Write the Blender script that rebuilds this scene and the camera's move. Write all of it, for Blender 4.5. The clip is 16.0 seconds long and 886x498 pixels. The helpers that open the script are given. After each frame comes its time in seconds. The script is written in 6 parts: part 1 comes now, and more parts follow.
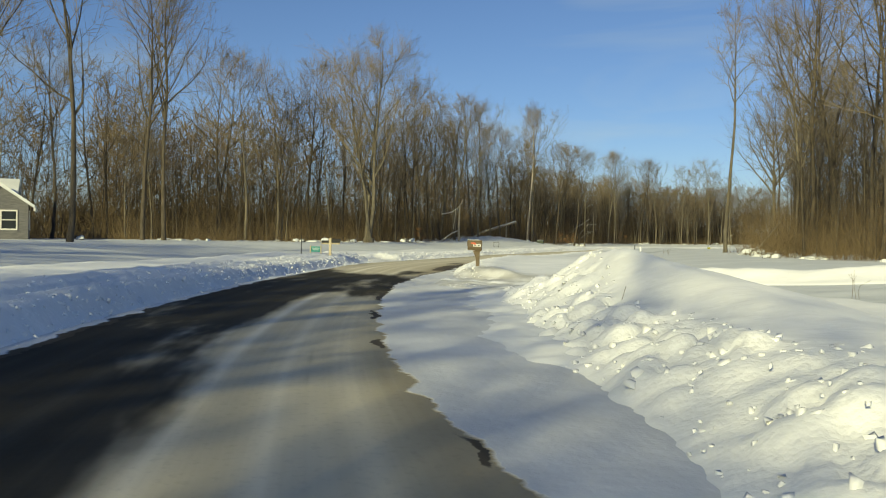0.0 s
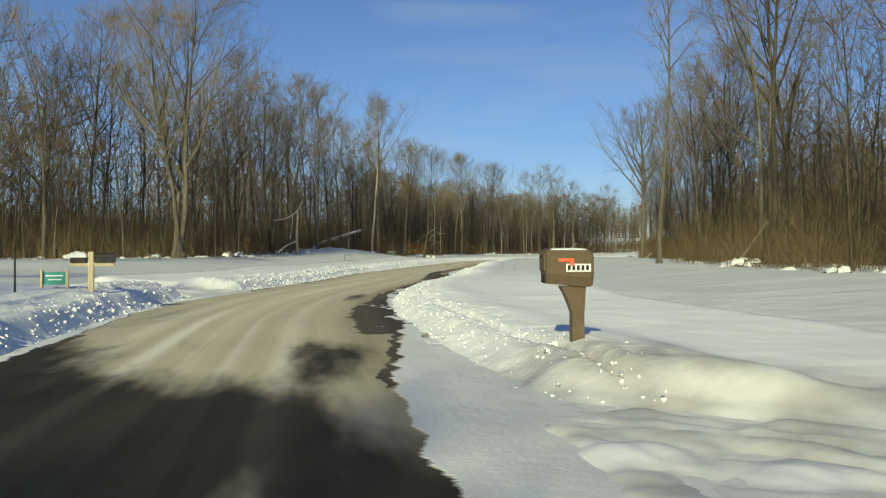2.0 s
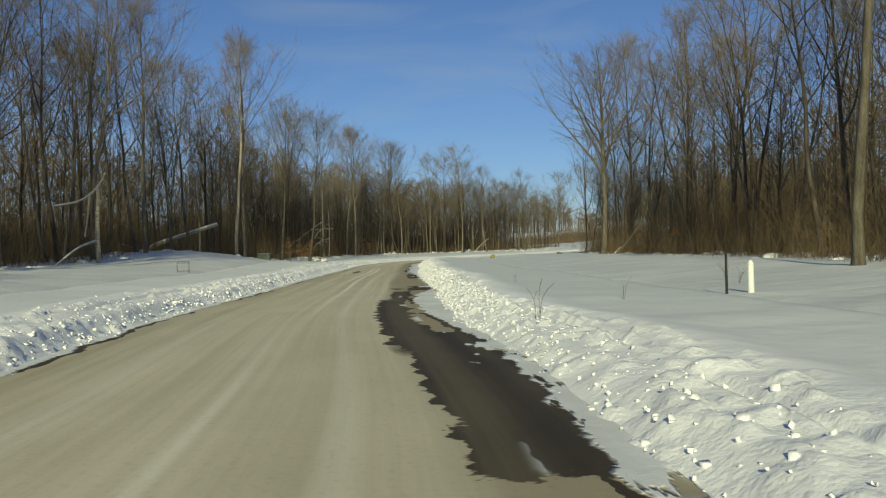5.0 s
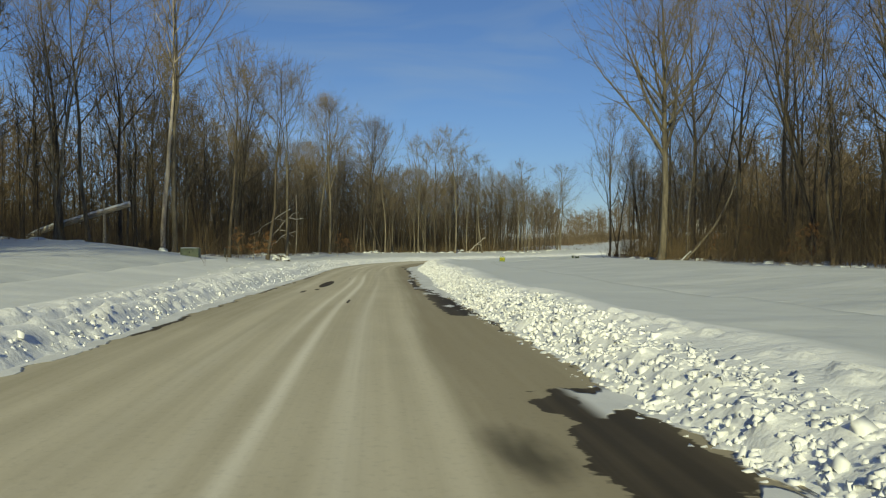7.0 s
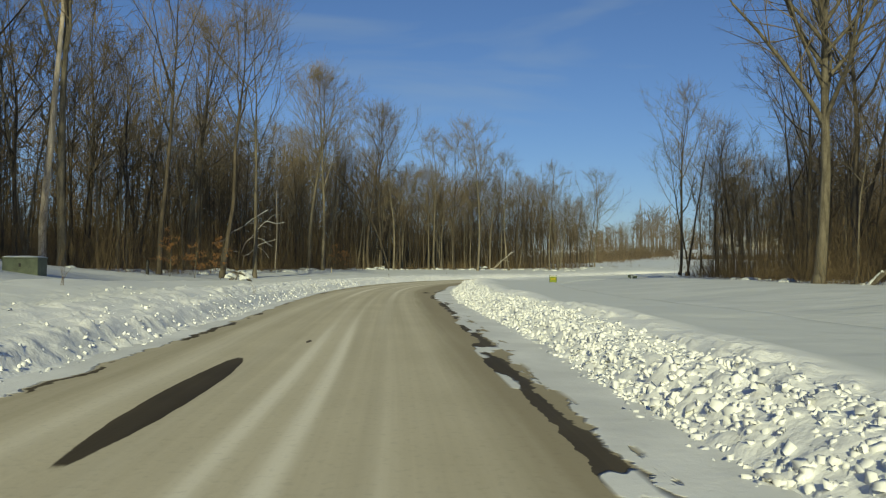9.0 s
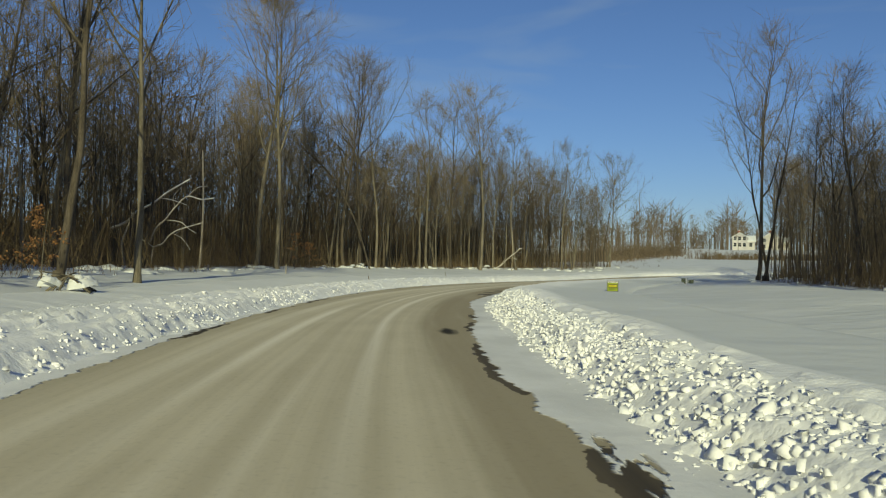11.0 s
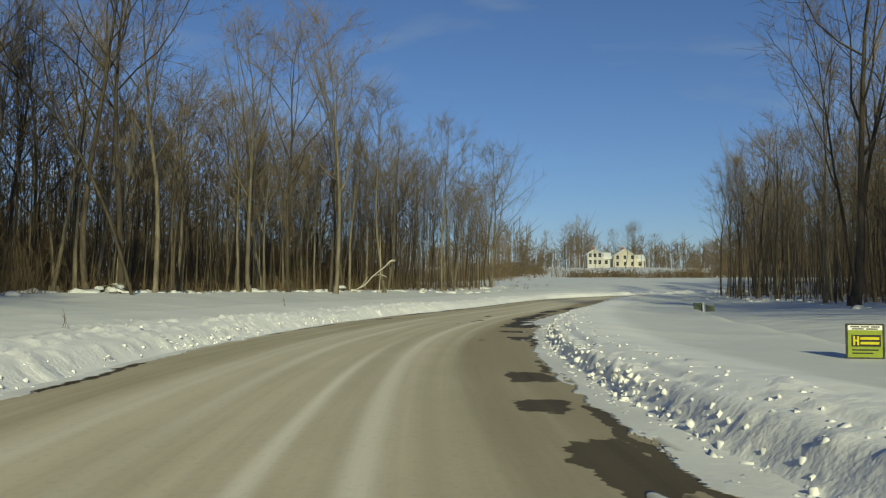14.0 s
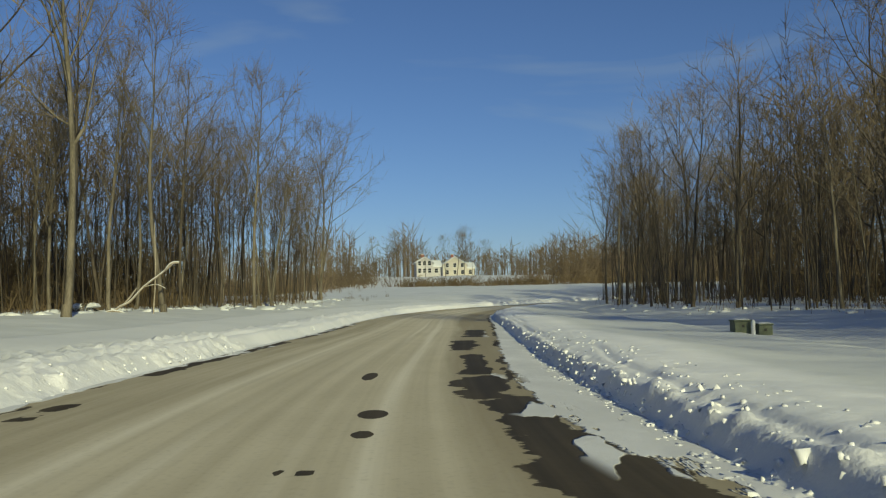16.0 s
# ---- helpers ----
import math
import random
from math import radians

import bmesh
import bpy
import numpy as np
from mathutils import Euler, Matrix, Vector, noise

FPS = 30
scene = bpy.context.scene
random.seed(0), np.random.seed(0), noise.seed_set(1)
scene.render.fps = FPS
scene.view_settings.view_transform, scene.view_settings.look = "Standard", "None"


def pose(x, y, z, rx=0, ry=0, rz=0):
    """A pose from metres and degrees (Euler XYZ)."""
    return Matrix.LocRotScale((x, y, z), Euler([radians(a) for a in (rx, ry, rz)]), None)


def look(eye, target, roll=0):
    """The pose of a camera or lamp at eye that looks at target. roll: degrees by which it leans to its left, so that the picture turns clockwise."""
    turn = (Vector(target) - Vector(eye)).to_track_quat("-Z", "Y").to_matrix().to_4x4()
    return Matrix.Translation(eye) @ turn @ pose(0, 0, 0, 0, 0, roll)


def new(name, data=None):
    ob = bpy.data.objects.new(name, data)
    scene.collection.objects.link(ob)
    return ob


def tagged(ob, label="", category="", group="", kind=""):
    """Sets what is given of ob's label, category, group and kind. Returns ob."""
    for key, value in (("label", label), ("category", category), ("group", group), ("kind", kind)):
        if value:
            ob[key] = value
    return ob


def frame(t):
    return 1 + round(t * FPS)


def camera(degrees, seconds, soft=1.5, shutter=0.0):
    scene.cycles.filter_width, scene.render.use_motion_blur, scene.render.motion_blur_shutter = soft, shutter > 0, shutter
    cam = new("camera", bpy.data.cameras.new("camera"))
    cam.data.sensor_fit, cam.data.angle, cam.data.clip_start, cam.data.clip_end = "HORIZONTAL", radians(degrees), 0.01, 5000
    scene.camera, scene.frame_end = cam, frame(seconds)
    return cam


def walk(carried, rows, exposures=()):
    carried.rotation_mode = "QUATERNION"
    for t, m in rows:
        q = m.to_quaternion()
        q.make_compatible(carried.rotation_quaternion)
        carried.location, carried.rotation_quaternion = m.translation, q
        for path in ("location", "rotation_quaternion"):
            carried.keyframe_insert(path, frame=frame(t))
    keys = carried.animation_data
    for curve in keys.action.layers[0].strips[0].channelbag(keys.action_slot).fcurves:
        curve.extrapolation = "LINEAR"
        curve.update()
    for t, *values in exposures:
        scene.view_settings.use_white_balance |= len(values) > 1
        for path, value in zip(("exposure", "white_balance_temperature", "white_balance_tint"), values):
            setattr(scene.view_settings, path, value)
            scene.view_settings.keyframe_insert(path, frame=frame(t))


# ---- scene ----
cam = camera(56.69, 16.0, soft=1.2)
PATH = [  # seconds, eye, yaw, pitch, roll
    (0, 0.005, 0.000, 1.216, -0.489, -0.652, 0.820),
    (0.5, -0.934, 5.058, 1.208, -4.071, -0.032, 0.420),
    (1, -1.476, 10.223, 1.225, -7.881, 0.298, 0.080),
    (1.5, -1.747, 15.385, 1.216, -10.807, 0.776, -0.197),
    (2, -1.780, 20.578, 1.186, -13.225, 0.266, -0.090),
    (2.5, -1.625, 25.781, 1.178, -15.176, 0.358, -0.372),
    (3, -1.140, 31.084, 1.183, -16.355, -0.289, -0.132),
    (3.2, -0.912, 33.208, 1.186, -17.555, -0.266, -0.654),
    (4.25, 1.00, 44.6, 1.210, -20.0, -0.05, -1.05),
    (5.3, 4.827, 55.750, 1.236, -22.223, 0.114, -1.483),
    (5.5, 5.325, 57.979, 1.238, -22.142, -0.361, -1.192),
    (6, 6.726, 63.471, 1.237, -21.931, 0.299, -1.178),
    (6.5, 8.392, 68.910, 1.225, -22.993, 0.345, -0.614),
    (7, 10.159, 74.290, 1.210, -23.481, 0.097, -0.004),
    (7.5, 12.035, 79.656, 1.189, -24.588, -0.339, -0.095),
    (8, 13.826, 85.001, 1.173, -23.507, 0.329, 0.700),
    (8.5, 15.676, 90.356, 1.157, -22.780, 0.514, 0.543),
    (9, 17.470, 95.716, 1.129, -23.020, 1.288, 0.438),
    (9.5, 19.506, 100.999, 1.157, -23.559, 0.735, 0.860),
    (9.7, 20.310, 103.085, 1.167, -23.336, 0.791, 0.825),
    (11.8, 27.380, 123.350, 1.282, -25.811, 1.136, 1.094),
    (12, 28.170, 125.357, 1.260, -26.411, 1.023, 1.013),
    (12.5, 30.196, 130.380, 1.199, -28.478, 1.215, 0.302),
    (13, 32.337, 135.338, 1.151, -31.143, 1.910, 0.171),
    (13.5, 34.687, 140.053, 1.112, -33.957, 2.766, 0.257),
    (14, 37.274, 144.613, 1.091, -36.044, 2.805, 0.321),
    (14.5, 40.065, 149.021, 1.117, -38.821, 2.666, -0.242),
    (15, 43.109, 153.332, 1.163, -42.159, 2.966, -0.685),
    (15.5, 46.309, 157.441, 1.165, -45.026, 2.660, -1.036),
    (16, 49.685, 161.342, 1.155, -48.733, 3.555, -1.046),
]
walk(cam, [(t, pose(x, y, z, 90 + pitch, 0, yaw) @ pose(0, 0, 0, 0, 0, roll)) for t, x, y, z, yaw, pitch, roll in PATH],
     exposures=[(0.0, -0.08, 8500, -14), (0.8, 0.0, 8500, -14), (2.0, -0.16, 7700, -14), (3.0, -0.44, 7500, -14), (5.0, -0.47, 7500, -14), (16.0, -0.56, 7500, -14)])

# ---------------------------------------------------------------- world and sun
SUN_AZ, SUN_EL = 206.0, 23.0          # clockwise from +y, above the horizon
world = bpy.data.worlds.new("world")
scene.world = world
world.use_nodes = True
wn, wl = world.node_tree.nodes, world.node_tree.links
sky = wn.new("ShaderNodeTexSky")
sky.sky_type = 'NISHITA'
sky.sun_disc = False
sky.sun_elevation, sky.sun_rotation = radians(SUN_EL), radians(SUN_AZ)
sky.air_density, sky.dust_density, sky.ozone_density = 1.0, 0.3, 4.0
wn["Background"].inputs["Strength"].default_value = 0.10
tone = wn.new("ShaderNodeMix")
tone.data_type, tone.blend_type = 'RGBA', 'MULTIPLY'
tone.inputs[0].default_value, tone.inputs[7].default_value = 1.0, (0.82, 0.85, 1.30, 1.0)
wl.new(sky.outputs[0], tone.inputs[6])
way = wn.new("ShaderNodeTexCoord")
flat = wn.new("ShaderNodeMapping")
flat.inputs["Scale"].default_value = (1.6, 1.6, 9.0)
wl.new(way.outputs["Generated"], flat.inputs["Vector"])
wisp = wn.new("ShaderNodeTexNoise")
wisp.inputs["Scale"].default_value, wisp.inputs["Detail"].default_value, wisp.inputs["Distortion"].default_value = 1.5, 4.0, 0.6
wl.new(flat.outputs[0], wisp.inputs["Vector"])
thin = wn.new("ShaderNodeMapRange")
wl.new(wisp.outputs["Fac"], thin.inputs[0])
thin.inputs[1].default_value, thin.inputs[2].default_value, thin.inputs[4].default_value = 0.52, 0.80, 0.30
cloud = wn.new("ShaderNodeMix")
cloud.data_type = 'RGBA'
cloud.inputs[7].default_value = (6.2, 6.6, 7.4, 1.0)
wl.new(thin.outputs[0], cloud.inputs[0])
wl.new(tone.outputs[2], cloud.inputs[6])
wl.new(cloud.outputs[2], wn["Background"].inputs["Color"])
sun = new("sun", bpy.data.lights.new("sun", "SUN"))
sun.data.energy, sun.data.angle, sun.data.color = 5.4, radians(0.6), (1.0, 0.90, 0.68)
_a, _e = radians(SUN_AZ), radians(SUN_EL)
_dir = Vector((math.sin(_a) * math.cos(_e), math.cos(_a) * math.cos(_e), math.sin(_e)))
sun.matrix_world = look(_dir * 50, (0, 0, 0))

# ---------------------------------------------------------------- small tools
RNG = np.random.default_rng(7)
_table = np.random.default_rng(11).random((256, 256))


def vnoise(x, y):
    """Smooth lattice noise, 0 to 1."""
    x, y = np.asarray(x, float), np.asarray(y, float)
    i, j = np.floor(x).astype(int), np.floor(y).astype(int)
    u, v = x - i, y - j
    u, v = u * u * (3 - 2 * u), v * v * (3 - 2 * v)
    a, b = _table[i & 255, j & 255], _table[(i + 1) & 255, j & 255]
    c, d = _table[i & 255, (j + 1) & 255], _table[(i + 1) & 255, (j + 1) & 255]
    return (a * (1 - u) + b * u) * (1 - v) + (c * (1 - u) + d * u) * v


def fbm(x, y, octaves=4, gain=0.5):
    total, amp, norm = 0.0, 1.0, 0.0
    for k in range(octaves):
        total = total + amp * vnoise(x * 2 ** k + 17.3 * k, y * 2 ** k + 9.1 * k)
        norm += amp
        amp *= gain
    return total / norm - 0.5


def step(a, b, x):
    t = np.clip((np.asarray(x, float) - a) / (np.asarray(b, float) - a), 0, 1)
    return t * t * (3 - 2 * t)


def mesh_from(name, verts, faces, material=None, smooth=False):
    """A mesh from arrays: verts (n, 3), faces (m, k)."""
    me = bpy.data.meshes.new(name)
    verts, faces = np.asarray(verts, np.float32), np.asarray(faces, np.int32)
    me.vertices.add(len(verts))
    me.vertices.foreach_set("co", verts.ravel())
    k = faces.shape[1]
    me.loops.add(faces.size)
    me.loops.foreach_set("vertex_index", faces.ravel())
    me.polygons.add(len(faces))
    me.polygons.foreach_set("loop_start", np.arange(0, faces.size, k, dtype=np.int32))
    if smooth:
        me.polygons.foreach_set("use_smooth", np.ones(len(faces), dtype=bool))
    if material:
        me.materials.append(material)
    me.update(calc_edges=True)
    return me


def grid_faces(rows, cols):
    i = np.arange(rows * cols).reshape(rows, cols)
    return np.stack([i[:-1, :-1], i[:-1, 1:], i[1:, 1:], i[1:, :-1]], -1).reshape(-1, 4)


def part(name, bm, material, parent, label=""):
    """Link a bmesh as one mesh object under a thing or a part."""
    me = bpy.data.meshes.new(name)
    bm.to_mesh(me)
    bm.free()
    if material:
        me.materials.append(material)
    ob = new(name, me)
    ob.parent = parent
    return tagged(ob, label)


def thing(name, at, label, category, group="", turn=0.0, kind=""):
    ob = new(name)
    ob.empty_display_size = 0.2
    ob.matrix_basis = pose(*at, 0, 0, turn)
    return tagged(ob, label, category, group, kind)


def box(bm, x0, x1, y0, y1, z0, z1, bevel=0.0):
    r = bmesh.ops.create_cube(bm, size=1.0, matrix=Matrix.LocRotScale(((x0 + x1) / 2, (y0 + y1) / 2, (z0 + z1) / 2), None, (x1 - x0, y1 - y0, z1 - z0)))
    if bevel:
        edges = list({e for v in r["verts"] for e in v.link_edges})
        bmesh.ops.bevel(bm, geom=edges, offset=bevel, segments=2, affect='EDGES', profile=0.6)
    return bm


def boxed(*args):
    return box(bmesh.new(), *args)


def cyl(bm, a, b, r0, r1, n=10):
    a, b = Vector(a), Vector(b)
    m = Matrix.Translation((a + b) / 2) @ (b - a).to_track_quat("Z", "Y").to_matrix().to_4x4()
    bmesh.ops.create_cone(bm, cap_ends=True, segments=n, radius1=r0, radius2=r1, depth=(b - a).length, matrix=m)
    return bm


# ---------------------------------------------------------------- materials
def material(name, rough=0.8, metallic=0.0, spec=0.3):
    m = bpy.data.materials.new(name)
    m.use_nodes = True
    b = m.node_tree.nodes["Principled BSDF"]
    b.inputs["Roughness"].default_value = rough
    b.inputs["Metallic"].default_value = metallic
    b.inputs["Specular IOR Level"].default_value = spec
    return m, m.node_tree.nodes, m.node_tree.links, b


def mixed(nodes, links, fac, a, b):
    """A colour mix; fac, a and b are sockets or values."""
    n = nodes.new("ShaderNodeMix")
    n.data_type = 'RGBA'
    for sock, v in ((n.inputs[0], fac), (n.inputs[6], a), (n.inputs[7], b)):
        if isinstance(v, (int, float)):
            sock.default_value = v
        elif isinstance(v, tuple):
            sock.default_value = (*v, 1.0)
        else:
            links.new(v, sock)
    return n.outputs[2]


def calc(nodes, links, op, *vals):
    n = nodes.new("ShaderNodeMath")
    n.operation = op
    for sock, v in zip(n.inputs, vals):
        if isinstance(v, (int, float)):
            sock.default_value = v
        else:
            links.new(v, sock)
    return n.outputs[0]


def ramp(nodes, links, v, lo, hi):
    n = nodes.new("ShaderNodeMapRange")
    n.interpolation_type = 'SMOOTHSTEP'
    links.new(v, n.inputs[0])
    n.inputs[1].default_value, n.inputs[2].default_value = lo, hi
    return n.outputs[0]


def noise_tex(nodes, links, vector, scale, detail=3.0, rough=0.55):
    n = nodes.new("ShaderNodeTexNoise")
    n.inputs["Scale"].default_value, n.inputs["Detail"].default_value, n.inputs["Roughness"].default_value = scale, detail, rough
    if vector is not None:
        links.new(vector, n.inputs["Vector"])
    return n.outputs["Fac"]


def bumped(nodes, links, height, strength, distance, bsdf):
    n = nodes.new("ShaderNodeBump")
    n.inputs["Strength"].default_value, n.inputs["Distance"].default_value = strength, distance
    links.new(height, n.inputs["Height"])
    links.new(n.outputs[0], bsdf.inputs["Normal"])


def two_tone(name, a, b, scale=4.0, rough=0.8, bump=0.3, dist=0.01, stretch=(1, 1, 1), spec=0.3, metallic=0.0, vary=0.0, fine=8.0):
    """Colour noise at two scales between two tones, with fine relief."""
    m, n, l, bs = material(name, rough, metallic, spec)
    tc = n.new("ShaderNodeTexCoord")
    mp = n.new("ShaderNodeMapping")
    mp.inputs["Scale"].default_value = stretch
    l.new(tc.outputs["Object"], mp.inputs["Vector"])
    n1 = noise_tex(n, l, mp.outputs[0], scale, 4)
    n2 = noise_tex(n, l, mp.outputs[0], scale * fine, 3)
    f = ramp(n, l, calc(n, l, 'ADD', calc(n, l, 'MULTIPLY', n1, 0.65), calc(n, l, 'MULTIPLY', n2, 0.35)), 0.34, 0.66)
    c = mixed(n, l, f, a, b)
    if vary:
        oi = n.new("ShaderNodeObjectInfo")
        hsv = n.new("ShaderNodeHueSaturation")
        l.new(c, hsv.inputs["Color"])
        l.new(calc(n, l, 'MULTIPLY_ADD', oi.outputs["Random"], vary, 1 - vary / 2), hsv.inputs["Value"])
        c = hsv.outputs[0]
    l.new(c, bs.inputs["Base Color"])
    if bump:
        bumped(n, l, n2, bump, dist, bs)
    return m


def snow_material(name, a, b, bump, dist, chunks=0.0, drifts=0.0):
    m, n, l, bs = material(name, 0.75, 0.0, 0.25)
    g = n.new("ShaderNodeNewGeometry")
    n1 = noise_tex(n, l, g.outputs["Position"], 0.35, 4)
    n2 = noise_tex(n, l, g.outputs["Position"], 9.0, 5, 0.6)
    n3 = noise_tex(n, l, g.outputs["Position"], 45.0, 2)
    n4 = noise_tex(n, l, g.outputs["Position"], 1.3, 3, 0.5)
    col = mixed(n, l, ramp(n, l, n1, 0.35, 0.7), a, b)
    if chunks:  # trodden snow of the drives, mixed towards grey
        drive_grey = n.new("ShaderNodeAttribute")
        drive_grey.attribute_name = "drive_grey"
        col = mixed(n, l, calc(n, l, 'MULTIPLY', drive_grey.outputs["Fac"], calc(n, l, 'MULTIPLY_ADD', ramp(n, l, n4, 0.3, 0.65), -0.55, 0.95)), col, (0.40, 0.395, 0.385))
        open_snow = n.new("ShaderNodeAttribute")
        open_snow.attribute_name = "open_snow"
        col = mixed(n, l, open_snow.outputs["Fac"], col, (0.62, 0.64, 0.648))
    l.new(col, bs.inputs["Base Color"])
    h = calc(n, l, 'ADD', calc(n, l, 'MULTIPLY', n2, 0.14), calc(n, l, 'MULTIPLY_ADD', n3, 0.04, calc(n, l, 'MULTIPLY', n4, 1.6)))
    if drifts:  # low tongues of wind-packed snow, drawn out along the wind
        mp = n.new("ShaderNodeMapping")
        mp.inputs["Rotation"].default_value = (0, 0, radians(-62))
        mp.inputs["Scale"].default_value = (0.22, 0.95, 1.0)
        l.new(g.outputs["Position"], mp.inputs["Vector"])
        for size, lo, hi, share in ((1.0, 0.48, 0.66, 1.0), (2.3, 0.55, 0.68, 0.45), (0.35, 0.35, 0.7, 2.0)):
            h = calc(n, l, 'MULTIPLY_ADD', ramp(n, l, noise_tex(n, l, mp.outputs[0], size, 2, 0.45), lo, hi), drifts * share, h)
    if chunks:
        broken = n.new("ShaderNodeAttribute")
        broken.attribute_name = "broken"
        h = calc(n, l, 'MULTIPLY_ADD', calc(n, l, 'MULTIPLY', n2, broken.outputs["Fac"]), 0.4, h)
        for size, share in ((11.0, 0.8), (24.0, 0.5)):
            v = n.new("ShaderNodeTexVoronoi")
            v.inputs["Scale"].default_value = size
            l.new(g.outputs["Position"], v.inputs["Vector"])
            h = calc(n, l, 'SUBTRACT', h, calc(n, l, 'MULTIPLY', calc(n, l, 'MULTIPLY', v.outputs["Distance"], broken.outputs["Fac"]), chunks * share))
    bumped(n, l, h, bump, dist, bs)
    return m


SNOW = snow_material("snow", (0.58, 0.60, 0.61), (0.665, 0.68, 0.685), 0.45, 0.07, drifts=0.5)
SNOW_BANK = snow_material("ploughed_snow", (0.80, 0.81, 0.815), (0.90, 0.90, 0.895), 0.45, 0.05, 0.30)
BARK = two_tone("bark", (0.081, 0.071, 0.053), (0.203, 0.176, 0.132), 2.0, 0.9, 0.6, 0.02, (3, 3, 0.5), vary=0.5)
BARK_PALE = two_tone("pale_bark", (0.33, 0.27, 0.20), (0.62, 0.54, 0.43), 1.2, 0.85, 0.4, 0.02, (2, 2, 0.5))
# dark bark of single trees; also paints the right-hand wood's trunks as shaded
BARK_DARK_SHADED = two_tone("dark_shaded_bark", (0.041, 0.034, 0.026), (0.109, 0.090, 0.067), 2.0, 0.9, 0.6, 0.02, (3, 3, 0.5), vary=0.4)
TWIG = two_tone("twigs", (0.128, 0.101, 0.068), (0.243, 0.197, 0.139), 0.6, 0.9, 0, 0.01, vary=0.5)
BRUSH = two_tone("brush", (0.097, 0.070, 0.038), (0.206, 0.150, 0.083), 0.25, 0.9, 0, 0.01)
FARWOOD = two_tone("far_wood", (0.117, 0.089, 0.057), (0.230, 0.175, 0.115), 0.08, 0.95, 0, 0.01)
DEADWOOD = two_tone("dead_wood", (0.24, 0.205, 0.155), (0.44, 0.39, 0.31), 3.0, 0.85, 0.5, 0.01, (1, 1, 4))


def road_material():
    """Salted asphalt, streaked along the way, with wet patches and thin packed snow; u runs along the road, v across
    it, in metres.
    Vertex values: margin of the wet patches, margin of the packed snow, damp with painted tree shade, share of lost
    dust."""
    m, n, l, bs = material("road_surface", 0.8, 0.0, 0.1)
    uv = n.new("ShaderNodeUVMap")
    uv.uv_map = "along"
    sep = n.new("ShaderNodeSeparateXYZ")
    l.new(uv.outputs[0], sep.inputs[0])
    s, d = sep.outputs[0], sep.outputs[1]

    def value(name):
        a = n.new("ShaderNodeAttribute")
        a.attribute_name = name
        return a.outputs["Fac"]

    def pattern(a, b, detail=3, rough=0.55, shift=0.0):
        c = n.new("ShaderNodeCombineXYZ")
        l.new(calc(n, l, 'MULTIPLY_ADD', s, a, shift), c.inputs[0])
        l.new(calc(n, l, 'MULTIPLY', d, b), c.inputs[1])
        return noise_tex(n, l, c.outputs[0], 1.0, detail, rough)

    def bell(x, mid, width):
        q = calc(n, l, 'DIVIDE', calc(n, l, 'SUBTRACT', x, mid), width)
        return calc(n, l, 'POWER', 2.718, calc(n, l, 'MULTIPLY', calc(n, l, 'MULTIPLY', q, q), -1.0))

    streak = pattern(0.025, 2.6, 4, 0.6)
    track = pattern(0.012, 1.3, 2, 0.5, 40.0)
    grain = pattern(14.0, 14.0, 3)
    cloud = pattern(0.5, 0.8, 4)
    jag = pattern(1.1, 0.8, 5, 0.62, 90.0)
    sway = calc(n, l, 'ADD', d, calc(n, l, 'MULTIPLY_ADD', pattern(0.03, 0.0, 1, 0.5, 60.0), 0.9, -0.45))
    # tyre lines where dust and salt lie thicker
    lines = 0.0
    for mid, width, amp in ((-0.98, 0.17, 0.26), (-0.40, 0.11, 0.30), (0.0, 0.10, 0.28), (0.62, 0.15, 0.22), (-1.75, 0.26, 0.16)):
        lines = calc(n, l, 'ADD', lines, calc(n, l, 'MULTIPLY', bell(sway, mid, width), amp))
    lines = calc(n, l, 'MULTIPLY', calc(n, l, 'MULTIPLY_ADD', streak, 1.6, 0.2), calc(n, l, 'MULTIPLY', lines, ramp(n, l, pattern(0.022, 0.8, 2, 0.5, 31.0), 0.34, 0.62)))
    tone = calc(n, l, 'ADD', calc(n, l, 'MULTIPLY', streak, 0.5), calc(n, l, 'ADD', calc(n, l, 'MULTIPLY', track, 0.3), calc(n, l, 'MULTIPLY', cloud, 0.2)))
    dry = mixed(n, l, ramp(n, l, tone, 0.37, 0.65), (0.475, 0.425, 0.318), (0.620, 0.562, 0.436))
    dry = mixed(n, l, ramp(n, l, lines, 0.0, 0.36), dry, (0.80, 0.75, 0.635))
    # thinner dust towards the edges
    bare = calc(n, l, 'ADD', value("bare"), calc(n, l, 'MULTIPLY', calc(n, l, 'SUBTRACT', pattern(0.08, 1.6, 4, 0.6, 17.0), 0.5), 0.9))
    dry = mixed(n, l, calc(n, l, 'MULTIPLY', ramp(n, l, bare, 0.25, 0.9), 0.85), dry, (0.300, 0.258, 0.178))
    dry = mixed(n, l, calc(n, l, 'MULTIPLY', ramp(n, l, grain, 0.5, 0.75), 0.13), dry, (0.12, 0.11, 0.09))
    # packed snow that reaches in from both edges, with bare holes in it
    e = calc(n, l, 'ADD', value("packed"), calc(n, l, 'MULTIPLY', calc(n, l, 'SUBTRACT', jag, 0.5), 0.62))
    holes = ramp(n, l, pattern(0.75, 2.6, 4, 0.6, 55.0), 0.555, 0.60)
    thin = ramp(n, l, e, 0.62, 0.25)
    snow = calc(n, l, 'MULTIPLY', ramp(n, l, e, 0.0, 0.05), calc(n, l, 'SUBTRACT', 1.0, calc(n, l, 'MULTIPLY', holes, calc(n, l, 'MULTIPLY', thin, ramp(n, l, value("wet"), -0.9, -0.45)))))
